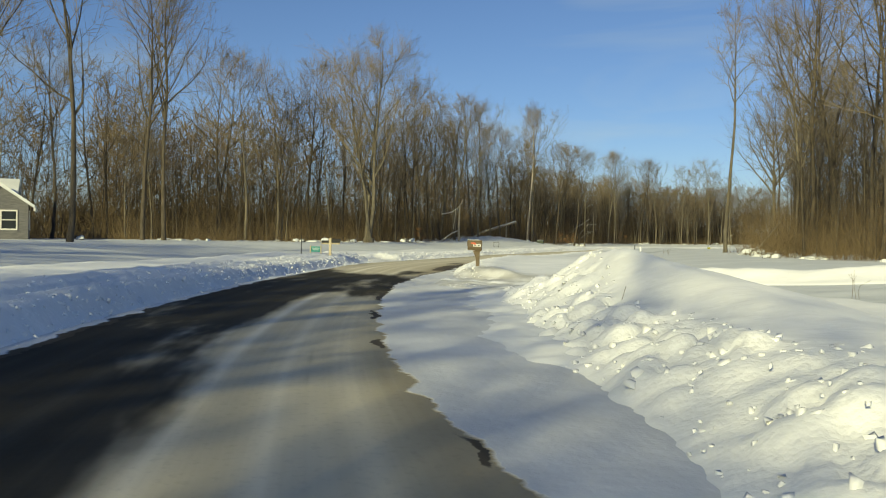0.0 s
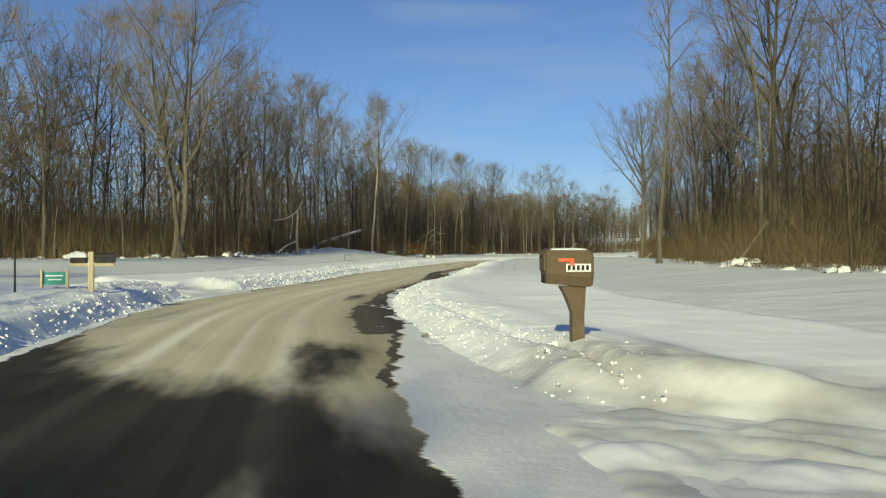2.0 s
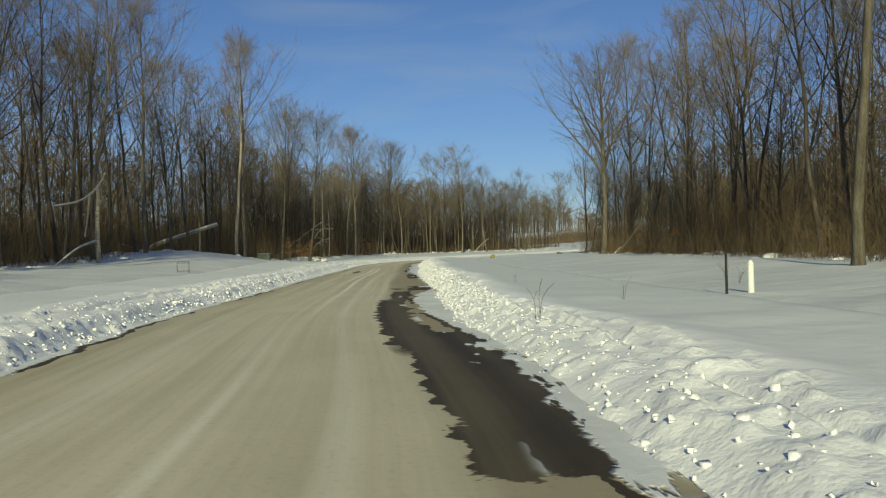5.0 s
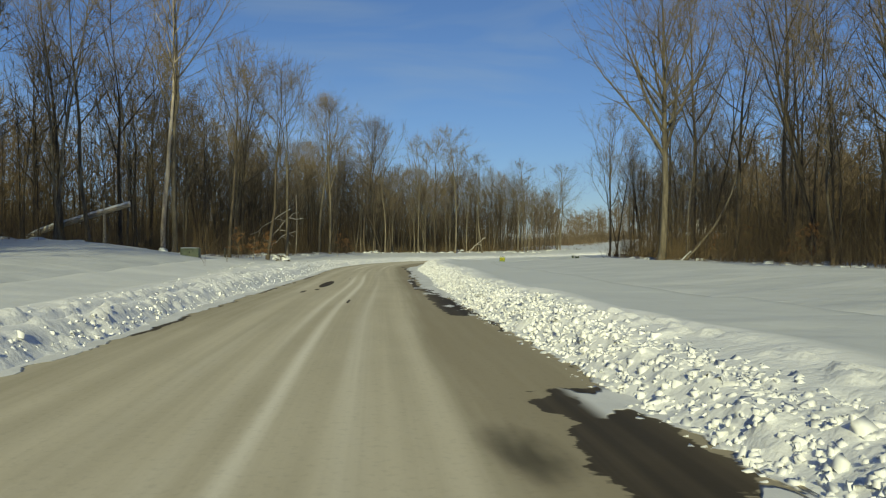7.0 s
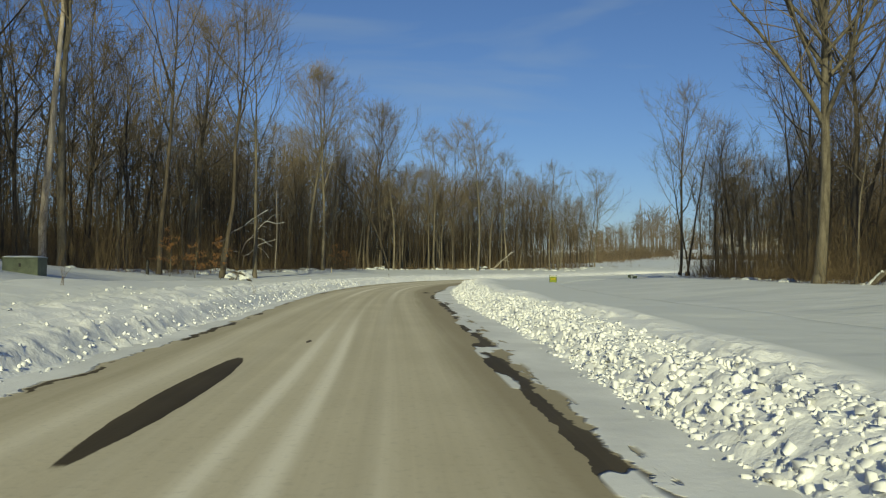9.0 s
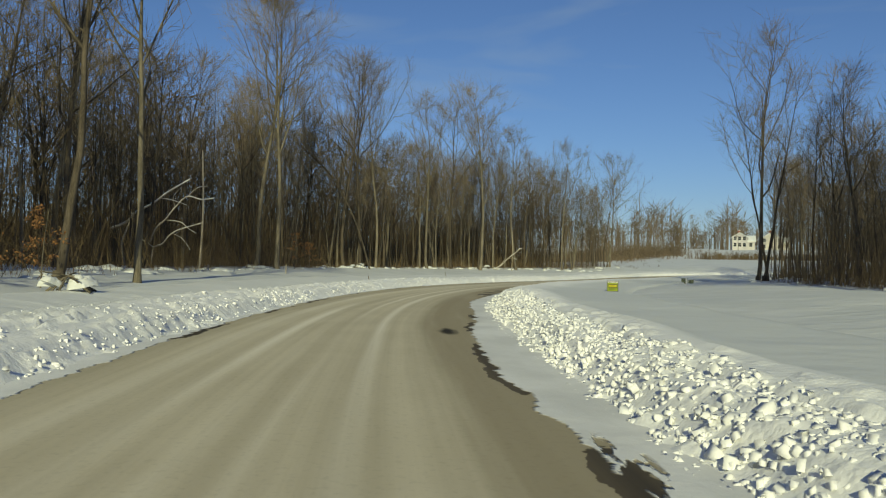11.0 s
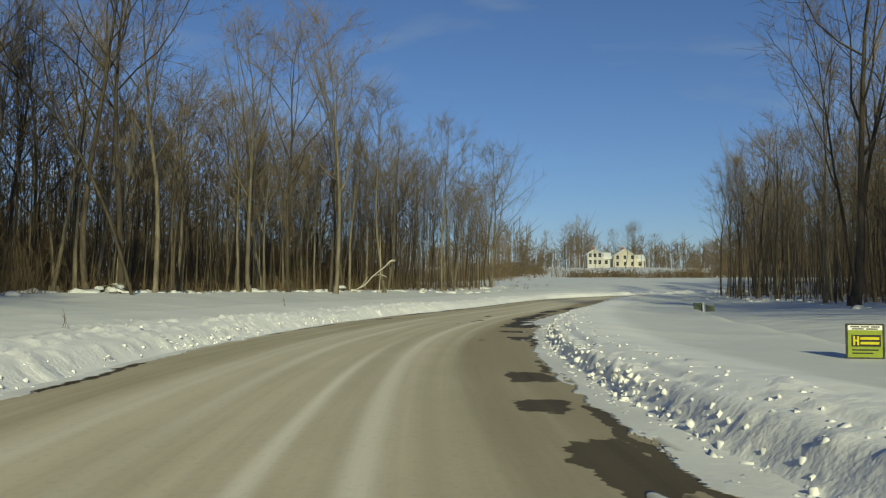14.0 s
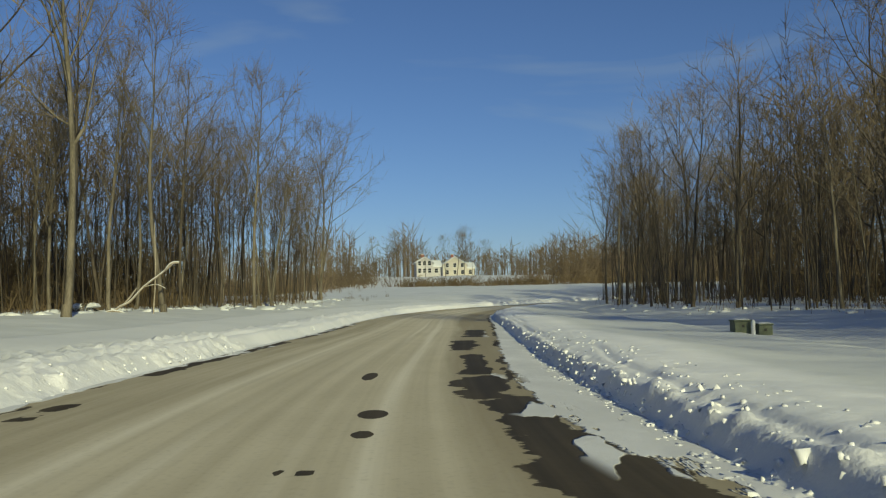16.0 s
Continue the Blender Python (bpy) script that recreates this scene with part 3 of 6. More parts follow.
def build_clods(banks):
    """Angular lumps of ploughed snow on the banks and at their feet."""
    v0 = np.array([(x, y, z) for z in (-1, 1) for y in (-1, 1) for x in (-1, 1)], float)
    f0 = np.array([(4, 5, 7, 6), (0, 1, 5, 4), (2, 6, 7, 3), (0, 4, 6, 2), (1, 3, 7, 5)])
    rng = np.random.default_rng(5)
    for side, (S, E, P, R) in zip((1, -1, 0), banks):
        count = {1: 62000, -1: 17000, 0: 3000}[side]
        i = rng.integers(0, len(P) * 0.93, count)
        j = np.where(rng.random(count) < 0.7, rng.normal(11.5, 4.5, count), rng.uniform(8, 44, count))
        j = np.clip(j, 3, 44).astype(int)
        if side > 0:
            j = np.clip(rng.uniform(8.0, 33.0, count) - 3.5 * (rng.random(count) < 0.25), 5, 40).astype(int)
        if side == 0:
            i, j = rng.integers(0, len(P), count), rng.integers(4, 55, count)
        if side > 0:
            a = np.flatnonzero((S[:, 0] > START_S + 148) & (S[:, 0] < START_S + 192))
            i = np.concatenate([i, rng.choice(a, 3600)])
            j = np.concatenate([j, np.clip(rng.normal(7.0, 3.0, 3600), 1, 14).astype(int)])
            count += 3600
        loose = np.arange(count) >= 62000
        past = S[i, 0] - START_S
        keep = ((R[i, j] > 0.05) | loose) & (rng.random(count) < (0.7 if side > 0 else 0.45) + 0.7 * vnoise(i * 0.06, j * 0.1))
        keep &= loose | (past < 150) | (rng.random(count) < np.where(j < 15, 0.35, 0.06))
        if side > 0:
            keep &= loose | (rng.random(count) < (1 - 0.75 * step(27, 33, j)) * (1 - 0.8 * step(74, 58, past)))
        crusty = (np.where(loose, 0.0, step(158, 146, past) * (0.25 + 0.75 * step(70, 88, past))) * (side > 0))[keep]
        i, j = i[keep], j[keep]
        m = len(i)
        r = 0.012 + 0.022 * rng.random(m) ** 1.6 + 0.026 * rng.random(m) ** 10 + crusty * (0.002 + 0.006 * rng.random(m))
        if side > 0:
            r = r * (1 - 0.35 * step(78, 62, past[keep]))
        v = v0[None] * rng.uniform(0.40, 1.2, (m, 8, 3)) * r[:, None, None] * rng.uniform(0.6, 1.25, (m, 1, 3))
        a, t = rng.uniform(0, 6.28, m), rng.normal(0, 0.7, m)
        ca, sa, ct, st = np.cos(a)[:, None], np.sin(a)[:, None], np.cos(t)[:, None], np.sin(t)[:, None]
        x, y, z = v[..., 0], v[..., 1] * ct - v[..., 2] * st, v[..., 1] * st + v[..., 2] * ct
        v = np.stack([x * ca - y * sa, x * sa + y * ca, z], -1) + P[i, j][:, None] - np.array((0, 0, 0.5)) * r[:, None, None]
        v[..., :2] += rng.normal(0, 0.04, (m, 1, 2))
        f = (f0[None] + (np.arange(m) * 8)[:, None, None]).reshape(-1, 4)
        ob = new("snow_clods", mesh_from("snow_clods", v.reshape(-1, 3), f, SNOW_BANK, False))
        tagged(ob, "loose lumps of broken snow on the bank", "snow", kind="stuff")


def build_pile():
    """The ploughed berm and the high smooth mound in the corner by the drive."""
    xs, ys = np.arange(0.7, 8.6, 0.07), np.arange(-7.0, 21.6, 0.09)
    x, y = np.meshgrid(xs, ys)
    s, d = road_coords(x, y)
    E = np.abs(d) - 2.85
    base = rise(x, y) + (field(x, y, d) - rise(x, y)) * step(0.2, 3.2, E)
    wob = 0.45 * fbm(y * 0.35, y * 0 + 4, 3)
    u = x - 2.45 - wob
    run = step(-7.0, -3.0, y) * step(19.6, 16.5, y)
    berm = np.where(u < 0, step(-1.3, 0.0, u), 1 - 0.8 * step(0.0, 1.6, u)) * (0.30 + 0.10 * step(9, 5, y) + 0.2 * fbm(y * 0.6, y * 0, 2)) * run
    v = x - 3.55 - 0.4 * fbm(y * 0.3, y * 0 + 9, 2)
    tall = 0.62 * step(3.0, 14.5, y) + 0.18 * step(0, 6, y)
    mound = tall * np.where(v < 0, np.exp(-(np.abs(v) / 0.80) ** 2), np.exp(-(v / 1.7) ** 2)) * step(20.0, 18.0, y)
    broken = np.maximum(step(-1.35, -0.5, u) * step(0.5, 0.0, u), step(15.5, 17.5, y) * step(5.2, 4.2, x) * step(1.2, 1.8, x)) * step(-7, -3, y) * step(20.3, 19.6, y)
    stones = lumps(ys, xs, 5200, 77, 0.08, 0.26)
    z = base + berm + mound * (1 + 0.25 * fbm(x * 0.5, y * 0.5, 3)) + broken * (0.9 * stones * (0.35 + 0.65 * step(0.3, 0.6, vnoise(x * 0.9, y * 0.9))) + 0.05 * fbm(x * 6, y * 5.5, 3) - 0.05)
    z = z + 0.03 * fbm(x * 1.1 + 5, y * 0.9, 3)
    z = z - 0.02 - 0.14 * np.maximum.reduce([step(1.5, 0.9, x - 0.5 * vnoise(y * 0.6, y * 0)), step(8.1, 8.5, x), step(-6.4, -7.0, y), step(20.6, 21.5, y)])
    me = mesh_from("snow_pile", np.stack([x, y, z], -1).reshape(-1, 3), grid_faces(*x.shape), SNOW_BANK, True)
    me.attributes.new("broken", 'FLOAT', 'POINT').data.foreach_set("value", broken.ravel().astype(np.float32))
    tagged(new("snow_pile", me), "high pile of ploughed snow with a broken front", "snow bank", kind="structure")
    return x, y, np.stack([x, y, z], -1), broken


def build_drive_ridge():
    """The low ridge of pushed snow along the drive's far side."""
    t = np.gradient(DRIVE, axis=0)
    t /= np.linalg.norm(t, axis=1)[:, None]
    n = np.stack([-t[:, 1], t[:, 0]], -1)
    k = np.linspace(9, len(DRIVE) - 1, 260)
    e = np.linspace(-1.5, 1.5, 34)
    K, E = np.meshgrid(k, e, indexing="ij")
    c = np.stack([np.interp(K, np.arange(len(DRIVE)), DRIVE[:, i] + n[:, i] * 3.1) for i in (0, 1)], -1)
    m = np.stack([np.interp(K, np.arange(len(DRIVE)), n[:, i]) for i in (0, 1)], -1)
    p = c + m * E[..., None]
    x, y = p[..., 0], p[..., 1]
    s, d = road_coords(x, y)
    h = 0.36 * np.exp(-(E / 0.75) ** 2) * (1 + 0.7 * fbm(x * 0.5, y * 0.5, 3)) + 0.10 * fbm(x * 2.5, y * 2.5, 3) * np.exp(-(E / 0.9) ** 2)
    z = field(x, y, d) + h * step(9, 14, K) - 0.12 * step(1.1, 1.5, np.abs(E)) - 0.25 * step(12, 9, K)
    ob = new("snow_bank", mesh_from("snow_bank", np.stack([x, y, z], -1).reshape(-1, 3), grid_faces(*x.shape), SNOW_BANK, True))
    tagged(ob, "low ridge of pushed snow along the drive", "snow bank", kind="structure")


build_ground()
build_road()
build_drive_ridge()
BANKS = [build_bank(1), build_bank(-1), build_pile()]
build_clods(BANKS)

# ---------------------------------------------------------------- trees
def tubes(segs, sides):
    """Open prisms for rows of p0, p1, r0, r1."""
    a = np.asarray(segs, float)
    p, q, r0, r1 = a[:, 0:3], a[:, 3:6], a[:, 6], a[:, 7]
    ax = q - p
    ax /= np.linalg.norm(ax, axis=1)[:, None] + 1e-9
    ref = np.where(np.abs(ax[:, 2:3]) > 0.9, [[1.0, 0, 0]], [[0, 0, 1.0]])
    u = np.cross(ax, ref)
    u /= np.linalg.norm(u, axis=1)[:, None]
    w = np.cross(ax, u)
    ang = np.arange(sides) / sides * 2 * np.pi
    ring = u[:, None] * np.cos(ang)[None, :, None] + w[:, None] * np.sin(ang)[None, :, None]
    v = np.concatenate([p[:, None] + ring * r0[:, None, None], q[:, None] + ring * r1[:, None, None]], 1)
    i = np.arange(sides)
    k = np.stack([i, (i + 1) % sides, (i + 1) % sides + sides, i + sides], -1)
    f = k[None] + (np.arange(len(a)) * 2 * sides)[:, None, None]
    return v.reshape(-1, 3), f.reshape(-1, 4)


def cones(segs):
    """Three-sided spikes, for twigs."""
    a = np.asarray(segs, float)
    p, q, r0 = a[:, 0:3], a[:, 3:6], a[:, 6]
    ax = q - p
    ax /= np.linalg.norm(ax, axis=1)[:, None] + 1e-9
    ref = np.where(np.abs(ax[:, 2:3]) > 0.9, [[1.0, 0, 0]], [[0, 0, 1.0]])
    u = np.cross(ax, ref)
    u /= np.linalg.norm(u, axis=1)[:, None]
    w = np.cross(ax, u)
    ang = np.arange(3) / 3 * 2 * np.pi
    ring = p[:, None] + (u[:, None] * np.cos(ang)[None, :, None] + w[:, None] * np.sin(ang)[None, :, None]) * r0[:, None, None]
    v = np.concatenate([ring, q[:, None]], 1)
    f = np.array([[0, 1, 3], [1, 2, 3], [2, 0, 3]])[None] + (np.arange(len(a)) * 4)[:, None, None]
    return v.reshape(-1, 3), f.reshape(-1, 3)


def as_triangles(f):
    return f if f.shape[1] == 3 else np.concatenate([f[:, [0, 1, 2]], f[:, [0, 2, 3]]])


def joined(pieces):
    vs, fs, n = [], [], 0
    for v, f in pieces:
        vs.append(v)
        fs.append(as_triangles(f) + n)
        n += len(v)
    return np.concatenate(vs), np.concatenate(fs)


def grow(rng, start, way, length, r0, r1, count, wander, lift):
    """A wandering limb as a list of segments."""
    p, w = np.array(start, float), np.array(way, float)
    out = []
    for k in range(count):
        w = w + rng.normal(0, wander, 3) + (0, 0, lift)
        w /= np.linalg.norm(w)
        q = p + w * length / count
        a, b = r0 + (r1 - r0) * k / count, r0 + (r1 - r0) * (k + 1) / count
        out.append((*p, *q, a, b))
        p = q
    return out


def along(segs, f):
    k = min(int(f * len(segs)), len(segs) - 1)
    s = np.array(segs[k])
    t = f * len(segs) - k
    w = s[3:6] - s[0:3]
    return s[0:3] + w * t, w / np.linalg.norm(w), s[6] + (s[7] - s[6]) * t


def side_way(rng, w, angle):
    """A way that leaves w at an angle."""
    r = rng.normal(0, 1, 3)
    r -= w * (r @ w)
    r /= np.linalg.norm(r)
    return w * math.cos(angle) + r * math.sin(angle)


def bare_tree(seed, height, radius, fork, limbs, crown, spread=0.6, stems=1, lean=0.03, branches=7, twigs=8, twig=0.55, wander=0.05, fan=False, fine_r=0.0095):
    """Segments of a leafless tree: trunk and limbs, branches, twigs. crown: its half width in metres; fan: long rising limbs that end near the top."""
    rng = np.random.default_rng(seed)
    wood, mid, fine = [], [], []
    for st in range(stems):
        tilt = rng.normal(0, lean, 2) + (0 if stems == 1 else 1) * 0.14 * np.array([math.cos(st * 2.4 + seed), math.sin(st * 2.4 + seed)])
        h = height * (1 if st == 0 else rng.uniform(0.75, 0.98))
        rad = radius * (1 if st == 0 else rng.uniform(0.6, 0.9))
        trunk = grow(rng, (0.35 * st * math.cos(st * 2.4), 0.35 * st * math.sin(st * 2.4), -0.3), (tilt[0], tilt[1], 1), h, rad, rad * 0.10, 11, wander, 0.06)
        wood += trunk
        wood.append((*(np.array(trunk[0][:3])), *(np.array(trunk[0][:3]) + (0, 0, 0.8)), rad * 1.4, rad * 0.97))
        turn = rng.uniform(0, 6.28)
        for k in range(limbs):
            g = (k + rng.random()) / limbs
            f = fork + ((0.80 if fan else 0.96) - fork) * g
            p, w, r = along(trunk, f)
            if fan:
                ln = h * (1 - f) * rng.uniform(0.72, 1.02)
            else:  # a rounded crown, widest above its middle
                ln = min(crown * (0.75 + 0.55 * math.sin(math.pi * min(0.2 + 0.8 * g, 1.0))) * rng.uniform(0.75, 1.3), h * (1 - f) * 0.92 + 0.7)
            turn += 2.4 + rng.normal(0, 0.4)
            out = np.array((math.cos(turn), math.sin(turn), 0.0))
            angle = spread * rng.uniform(0.7, 1.35)
            limb = grow(rng, p, w * math.cos(angle) + out * math.sin(angle), ln, max(r * 0.66, 0.026), 0.012, 6, 0.14, 0.10)
            wood += limb
            for b in range(branches):
                fb = 0.18 + 0.82 * (b + rng.random()) / branches
                pb, wb, rb = along(limb, min(fb, 0.999))
                lb = ln * (1.15 - 0.7 * fb) * 0.55 * rng.uniform(0.6, 1.3) + 0.35
                br = grow(rng, pb, side_way(rng, wb, rng.uniform(0.45, 1.0)), lb, max(rb * 0.55, 0.014), 0.007, 2, 0.2, 0.16)
                mid += [(*br[0][:6], br[0][6], 0), (*(np.array(br[0][:3]) * 0.4 + np.array(br[0][3:6]) * 0.6), *br[1][3:6], br[0][6] * 0.7, 0)]
                for _ in range(twigs):
                    pt, wt, rt = along(br, rng.uniform(0.05, 0.999))
                    q = pt + (side_way(rng, wt, rng.uniform(0.3, 1.0)) + (0, 0, 0.12)) * twig * rng.uniform(0.5, 1.6)
                    fine.append((*pt, *q, fine_r, 0))
    return wood, mid, fine


def tree_meshes(name, segs):
    wood, mid, fine = segs
    thick = [a for a in wood if a[6] > 0.07]
    v, f = joined([tubes(thick, 6), tubes([a for a in wood if a[6] <= 0.07], 3)])
    trunk = mesh_from(name + "_trunk", v, f, None, True)
    v, f = cones(mid + fine)
    crown = mesh_from(name + "_crown", v, f, None)
    return trunk, crown


def plant(meshes, bark, label, x, y, scale=1.0, turn=None, group="", tilt=(0, 0)):
    """A tree: its trunk with limbs, and the crown of branches and twigs."""
    z = float(ground_height(np.array([x]), np.array([y]))[0]) - 0.05
    root = new("tree")
    root.empty_display_size = 0.3
    turn = RNG.uniform(0, 360) if turn is None else turn
    root.matrix_basis = Matrix.LocRotScale((x, y, z), Euler((radians(tilt[0]), radians(tilt[1]), radians(turn))), (scale, scale, scale))
    tagged(root, label, "tree", group)
    for nm, me, mat in (("trunk", meshes[0], bark), ("crown", meshes[1], TWIG)):
        ob = new(nm, me)
        ob.parent = root
        if not me.materials:
            me.materials.append(mat)
        if me.materials[0] != mat:
            ob.material_slots[0].link = 'OBJECT'
            ob.material_slots[0].material = mat
    return root


FOREST = [tree_meshes("forest_tree", bare_tree(20 + k, 17.5, 0.16, 0.32 + 0.06 * (k % 3), 11, 5.4, 0.58, branches=9, twigs=7, twig=1.0, wander=0.045, fine_r=0.0125)) for k in range(6)]
TWIN = [tree_meshes("twin_tree", bare_tree(40 + k, 17.0, 0.14, 0.36, 7, 4.6, 0.55, stems=2, branches=9, twigs=6, twig=1.0, wander=0.05, fine_r=0.0125)) for k in range(2)]
POLE = [tree_meshes("pole_tree", bare_tree(50 + k, 13.5, 0.080, 0.34, 11, 2.4, 0.60, branches=6, twigs=7, twig=0.85, wander=0.05, fine_r=0.0125)) for k in range(3)]
BROAD = tree_meshes("broad_tree", bare_tree(61, 21.0, 0.25, 0.26, 11, 9.0, 0.58, stems=3, branches=14, twigs=13, twig=1.0, wander=0.06))
VASE = tree_meshes("vase_tree", bare_tree(66, 22.5, 0.34, 0.36, 17, 6.0, 0.60, branches=13, twigs=15, twig=0.9, fan=True))
TALL = [tree_meshes("tall_tree", bare_tree(70 + k, 23.0, 0.22, 0.40, 14, 7.0, 0.55 + 0.06 * k, branches=12, twigs=11, twig=1.0, wander=0.055, fine_r=0.011)) for k in range(3)]
BIRCH = tree_meshes("pale_tree", bare_tree(80, 22.0, 0.20, 0.60, 12, 2.6, 0.6, branches=8, twigs=9, twig=0.85, lean=0.008, wander=0.03))

SHADE = [tree_meshes("grove_tree", bare_tree(90 + k, 17.5, 0.17, 0.30, 11, 5.0, 0.62, branches=6, twigs=4, twig=1.3, fine_r=0.026)) for k in range(3)]

# single trees that stand out
for mesh, bark, label, x, y, sc, turn in (
        (BROAD, BARK, "spreading leafless tree with several grey-brown stems at the wood's edge", -6.9, 84.0, 1.0, 30),
        (TALL[0], BARK_DARK_SHADED, "tall slender leafless tree at the wood's edge", -14.4, 92.0, 0.86, 0),
        (TALL[1], BARK_DARK_SHADED, "tall dark leafless tree beside a snowy lawn", -21.8, 65.9, 1.0, 80),
        (TALL[2], BARK_DARK_SHADED, "tall dark leafless tree beside a snowy lawn", -23.0, 64.5, 0.95, 200),
        (FOREST[0], BARK_DARK_SHADED, "dark thin-trunked leafless tree on a snowy lawn", -20.2, 45.5, 1.15, 10),
        (FOREST[1], BARK_DARK_SHADED, "dark thin-trunked leafless tree on a snowy lawn", -23.2, 42.5, 1.2, 100),
        (FOREST[3], BARK_DARK_SHADED, "dark thin-trunked leafless tree on a snowy lawn", -24.8, 42.8, 1.15, 190),
        (TALL[0], BARK, "tall leafless tree behind the brush", 2.5, 112.0, 0.84, 45),
        (TALL[1], BARK, "tall leafless tree behind the brush", 6.0, 118.0, 0.82, 120),
        (TALL[2], BARK, "tall leafless tree behind the brush", -2.0, 104.0, 0.86, 300),
        (BIRCH, BARK_PALE, "pale-barked bare tree with a scarred trunk at the wood's edge", 15.3, 137.4, 1.02, 0),
        (TALL[1], BARK, "grey-brown leafless tree beside a pale-barked neighbour", 16.1, 137.2, 0.95, 140),
        (TALL[2], BARK, "tall leafless tree at the wood's edge", 37.5, 180.8, 0.62, 20),
        (TALL[0], BARK, "tall straight leafless tree at the wood's edge", 35.7, 170.4, 0.82, 70),
        (TALL[1], BARK, "tall straight leafless tree at the wood's edge", 37.0, 170.2, 0.80, 260),
        (BIRCH, BARK, "very tall narrow leafless tree above the thicket", 25.2, 71.3, 0.96, 330),
        (TALL[2], BARK_DARK_SHADED, "tall dark leafless tree above the thicket", 30.5, 66.5, 1.05, 15),
        (TALL[0], BARK_DARK_SHADED, "tall dark leafless tree above the thicket", 33.5, 68.5, 1.08, 215),
        (VASE, BARK, "large leafless ash with a vase-shaped crown and smooth trunk", 52.3, 127.5, 1.0, 60),
        (TALL[0], BARK_DARK_SHADED, "tall dark leafless tree above the thicket", 51.3, 106.6, 1.05, 33),
        (TALL[1], BARK_DARK_SHADED, "tall dark leafless tree above the thicket", 57.7, 120.0, 1.05, 77),
        (TALL[2], BARK_DARK_SHADED, "tall dark leafless tree above the thicket", 57.0, 129.0, 1.02, 190),
        (FOREST[3], BARK_DARK_SHADED, "slim tall leafless tree at the wood's corner", 71.6, 162.3, 1.06, 30),
        (TWIN[1], BARK_DARK_SHADED, "slim leafless twin-stemmed tree at the wood's corner", 73.4, 163.5, 0.95, 150),
        (FOREST[2], BARK, "leafless tree at the end of the wood", 101.0, 222.0, 1.0, 200),
        (FOREST[4], BARK, "leafless tree at the end of the wood", 83.8, 208.7, 0.95, 20),
        (FOREST[0], BARK, "tall leafless tree at the wood's edge", 64.5, 194.5, 1.15, 300),
        (FOREST[5], BARK_DARK_SHADED, "tall dark leafless tree at the wood's edge", 20.6, 141.0, 0.98, 15),
        (FOREST[2], BARK_DARK_SHADED, "tall dark leafless tree at the wood's edge", 24.2, 143.8, 0.95, 140),
        (FOREST[4], BARK, "tall leafless tree at the wood's edge", 26.8, 148.0, 0.92, 250),
        (FOREST[0], BARK_DARK_SHADED, "tall dark leafless tree at the wood's edge", 12.4, 136.0, 1.0, 80),
        (FOREST[3], BARK_DARK_SHADED, "tall dark leafless tree at the wood's edge", 8.8, 132.6, 1.02, 310),
        (FOREST[2], BARK_DARK_SHADED, "tall dark leafless tree in the wood's front row", 48.2, 186.4, 1.05, 44),
        (FOREST[4], BARK, "tall leafless tree in the wood's front row", 50.6, 188.8, 1.0, 160),
        (FOREST[5], BARK_DARK_SHADED, "tall dark leafless tree in the wood's front row", 46.4, 185.4, 1.06, 275),
        (FOREST[0], BARK_DARK_SHADED, "tall dark leafless tree in the wood's front row", 62.2, 197.0, 1.02, 95),
        (FOREST[3], BARK, "tall leafless tree in the wood's front row", 58.6, 195.4, 1.04, 205),
        (FOREST[5], BARK_DARK_SHADED, "tall dark leafless tree in the wood's front row", 66.8, 199.6, 0.98, 15),
        (FOREST[1], BARK, "leafless tree behind a fallen branch", 72.8, 201.5, 0.95, 0)):
    plant(mesh, bark, label, x, y, sc, turn)

# the woods on both sides: an edge line and a depth behind it
LEFT_EDGE = [(-58, 40), (-34, 60), (-23, 70), (-9, 86), (0, 104), (10, 130), (18, 139), (29, 160), (36, 171), (46, 184), (60, 196), (73, 204), (88, 210), (102, 222)]
RIGHT_EDGE = [(26, 28), (21, 46), (23, 57), (28, 70), (39, 92), (50, 118), (54, 128), (62, 143), (69.5, 157.5), (82, 172), (100, 189), (128, 208), (170, 222)]


def scattered(edge, out, depth, count, rng, power=1.0, spacing=1.3, taken=()):
    """Places behind an edge line, on its out side (-1 left, +1 right)."""
    line, run = spline(edge, 0.5)
    t = np.gradient(line, axis=0)
    t /= np.linalg.norm(t, axis=1)[:, None]
    n = np.stack([t[:, 1], -t[:, 0]], -1) * out
    got = list(taken)
    made = []
    tries = 0
    while len(made) < count and tries < count * 12:
        tries += 1
        i = rng.integers(0, len(line))
        p = line[i] + n[i] * (depth[0] + (depth[1] - depth[0]) * rng.random() ** power)
        if any((p[0] - g[0]) ** 2 + (p[1] - g[1]) ** 2 < spacing ** 2 for g in got):
            continue
        got.append(p)
        made.append(p)
    return np.array(made)


def mesh_arrays(me):
    v, f = np.empty(len(me.vertices) * 3), np.empty(len(me.loops), np.int32)
    me.vertices.foreach_get("co", v)
    me.loops.foreach_get("vertex_index", f)
    return v.reshape(-1, 3), f.reshape(-1, 3)


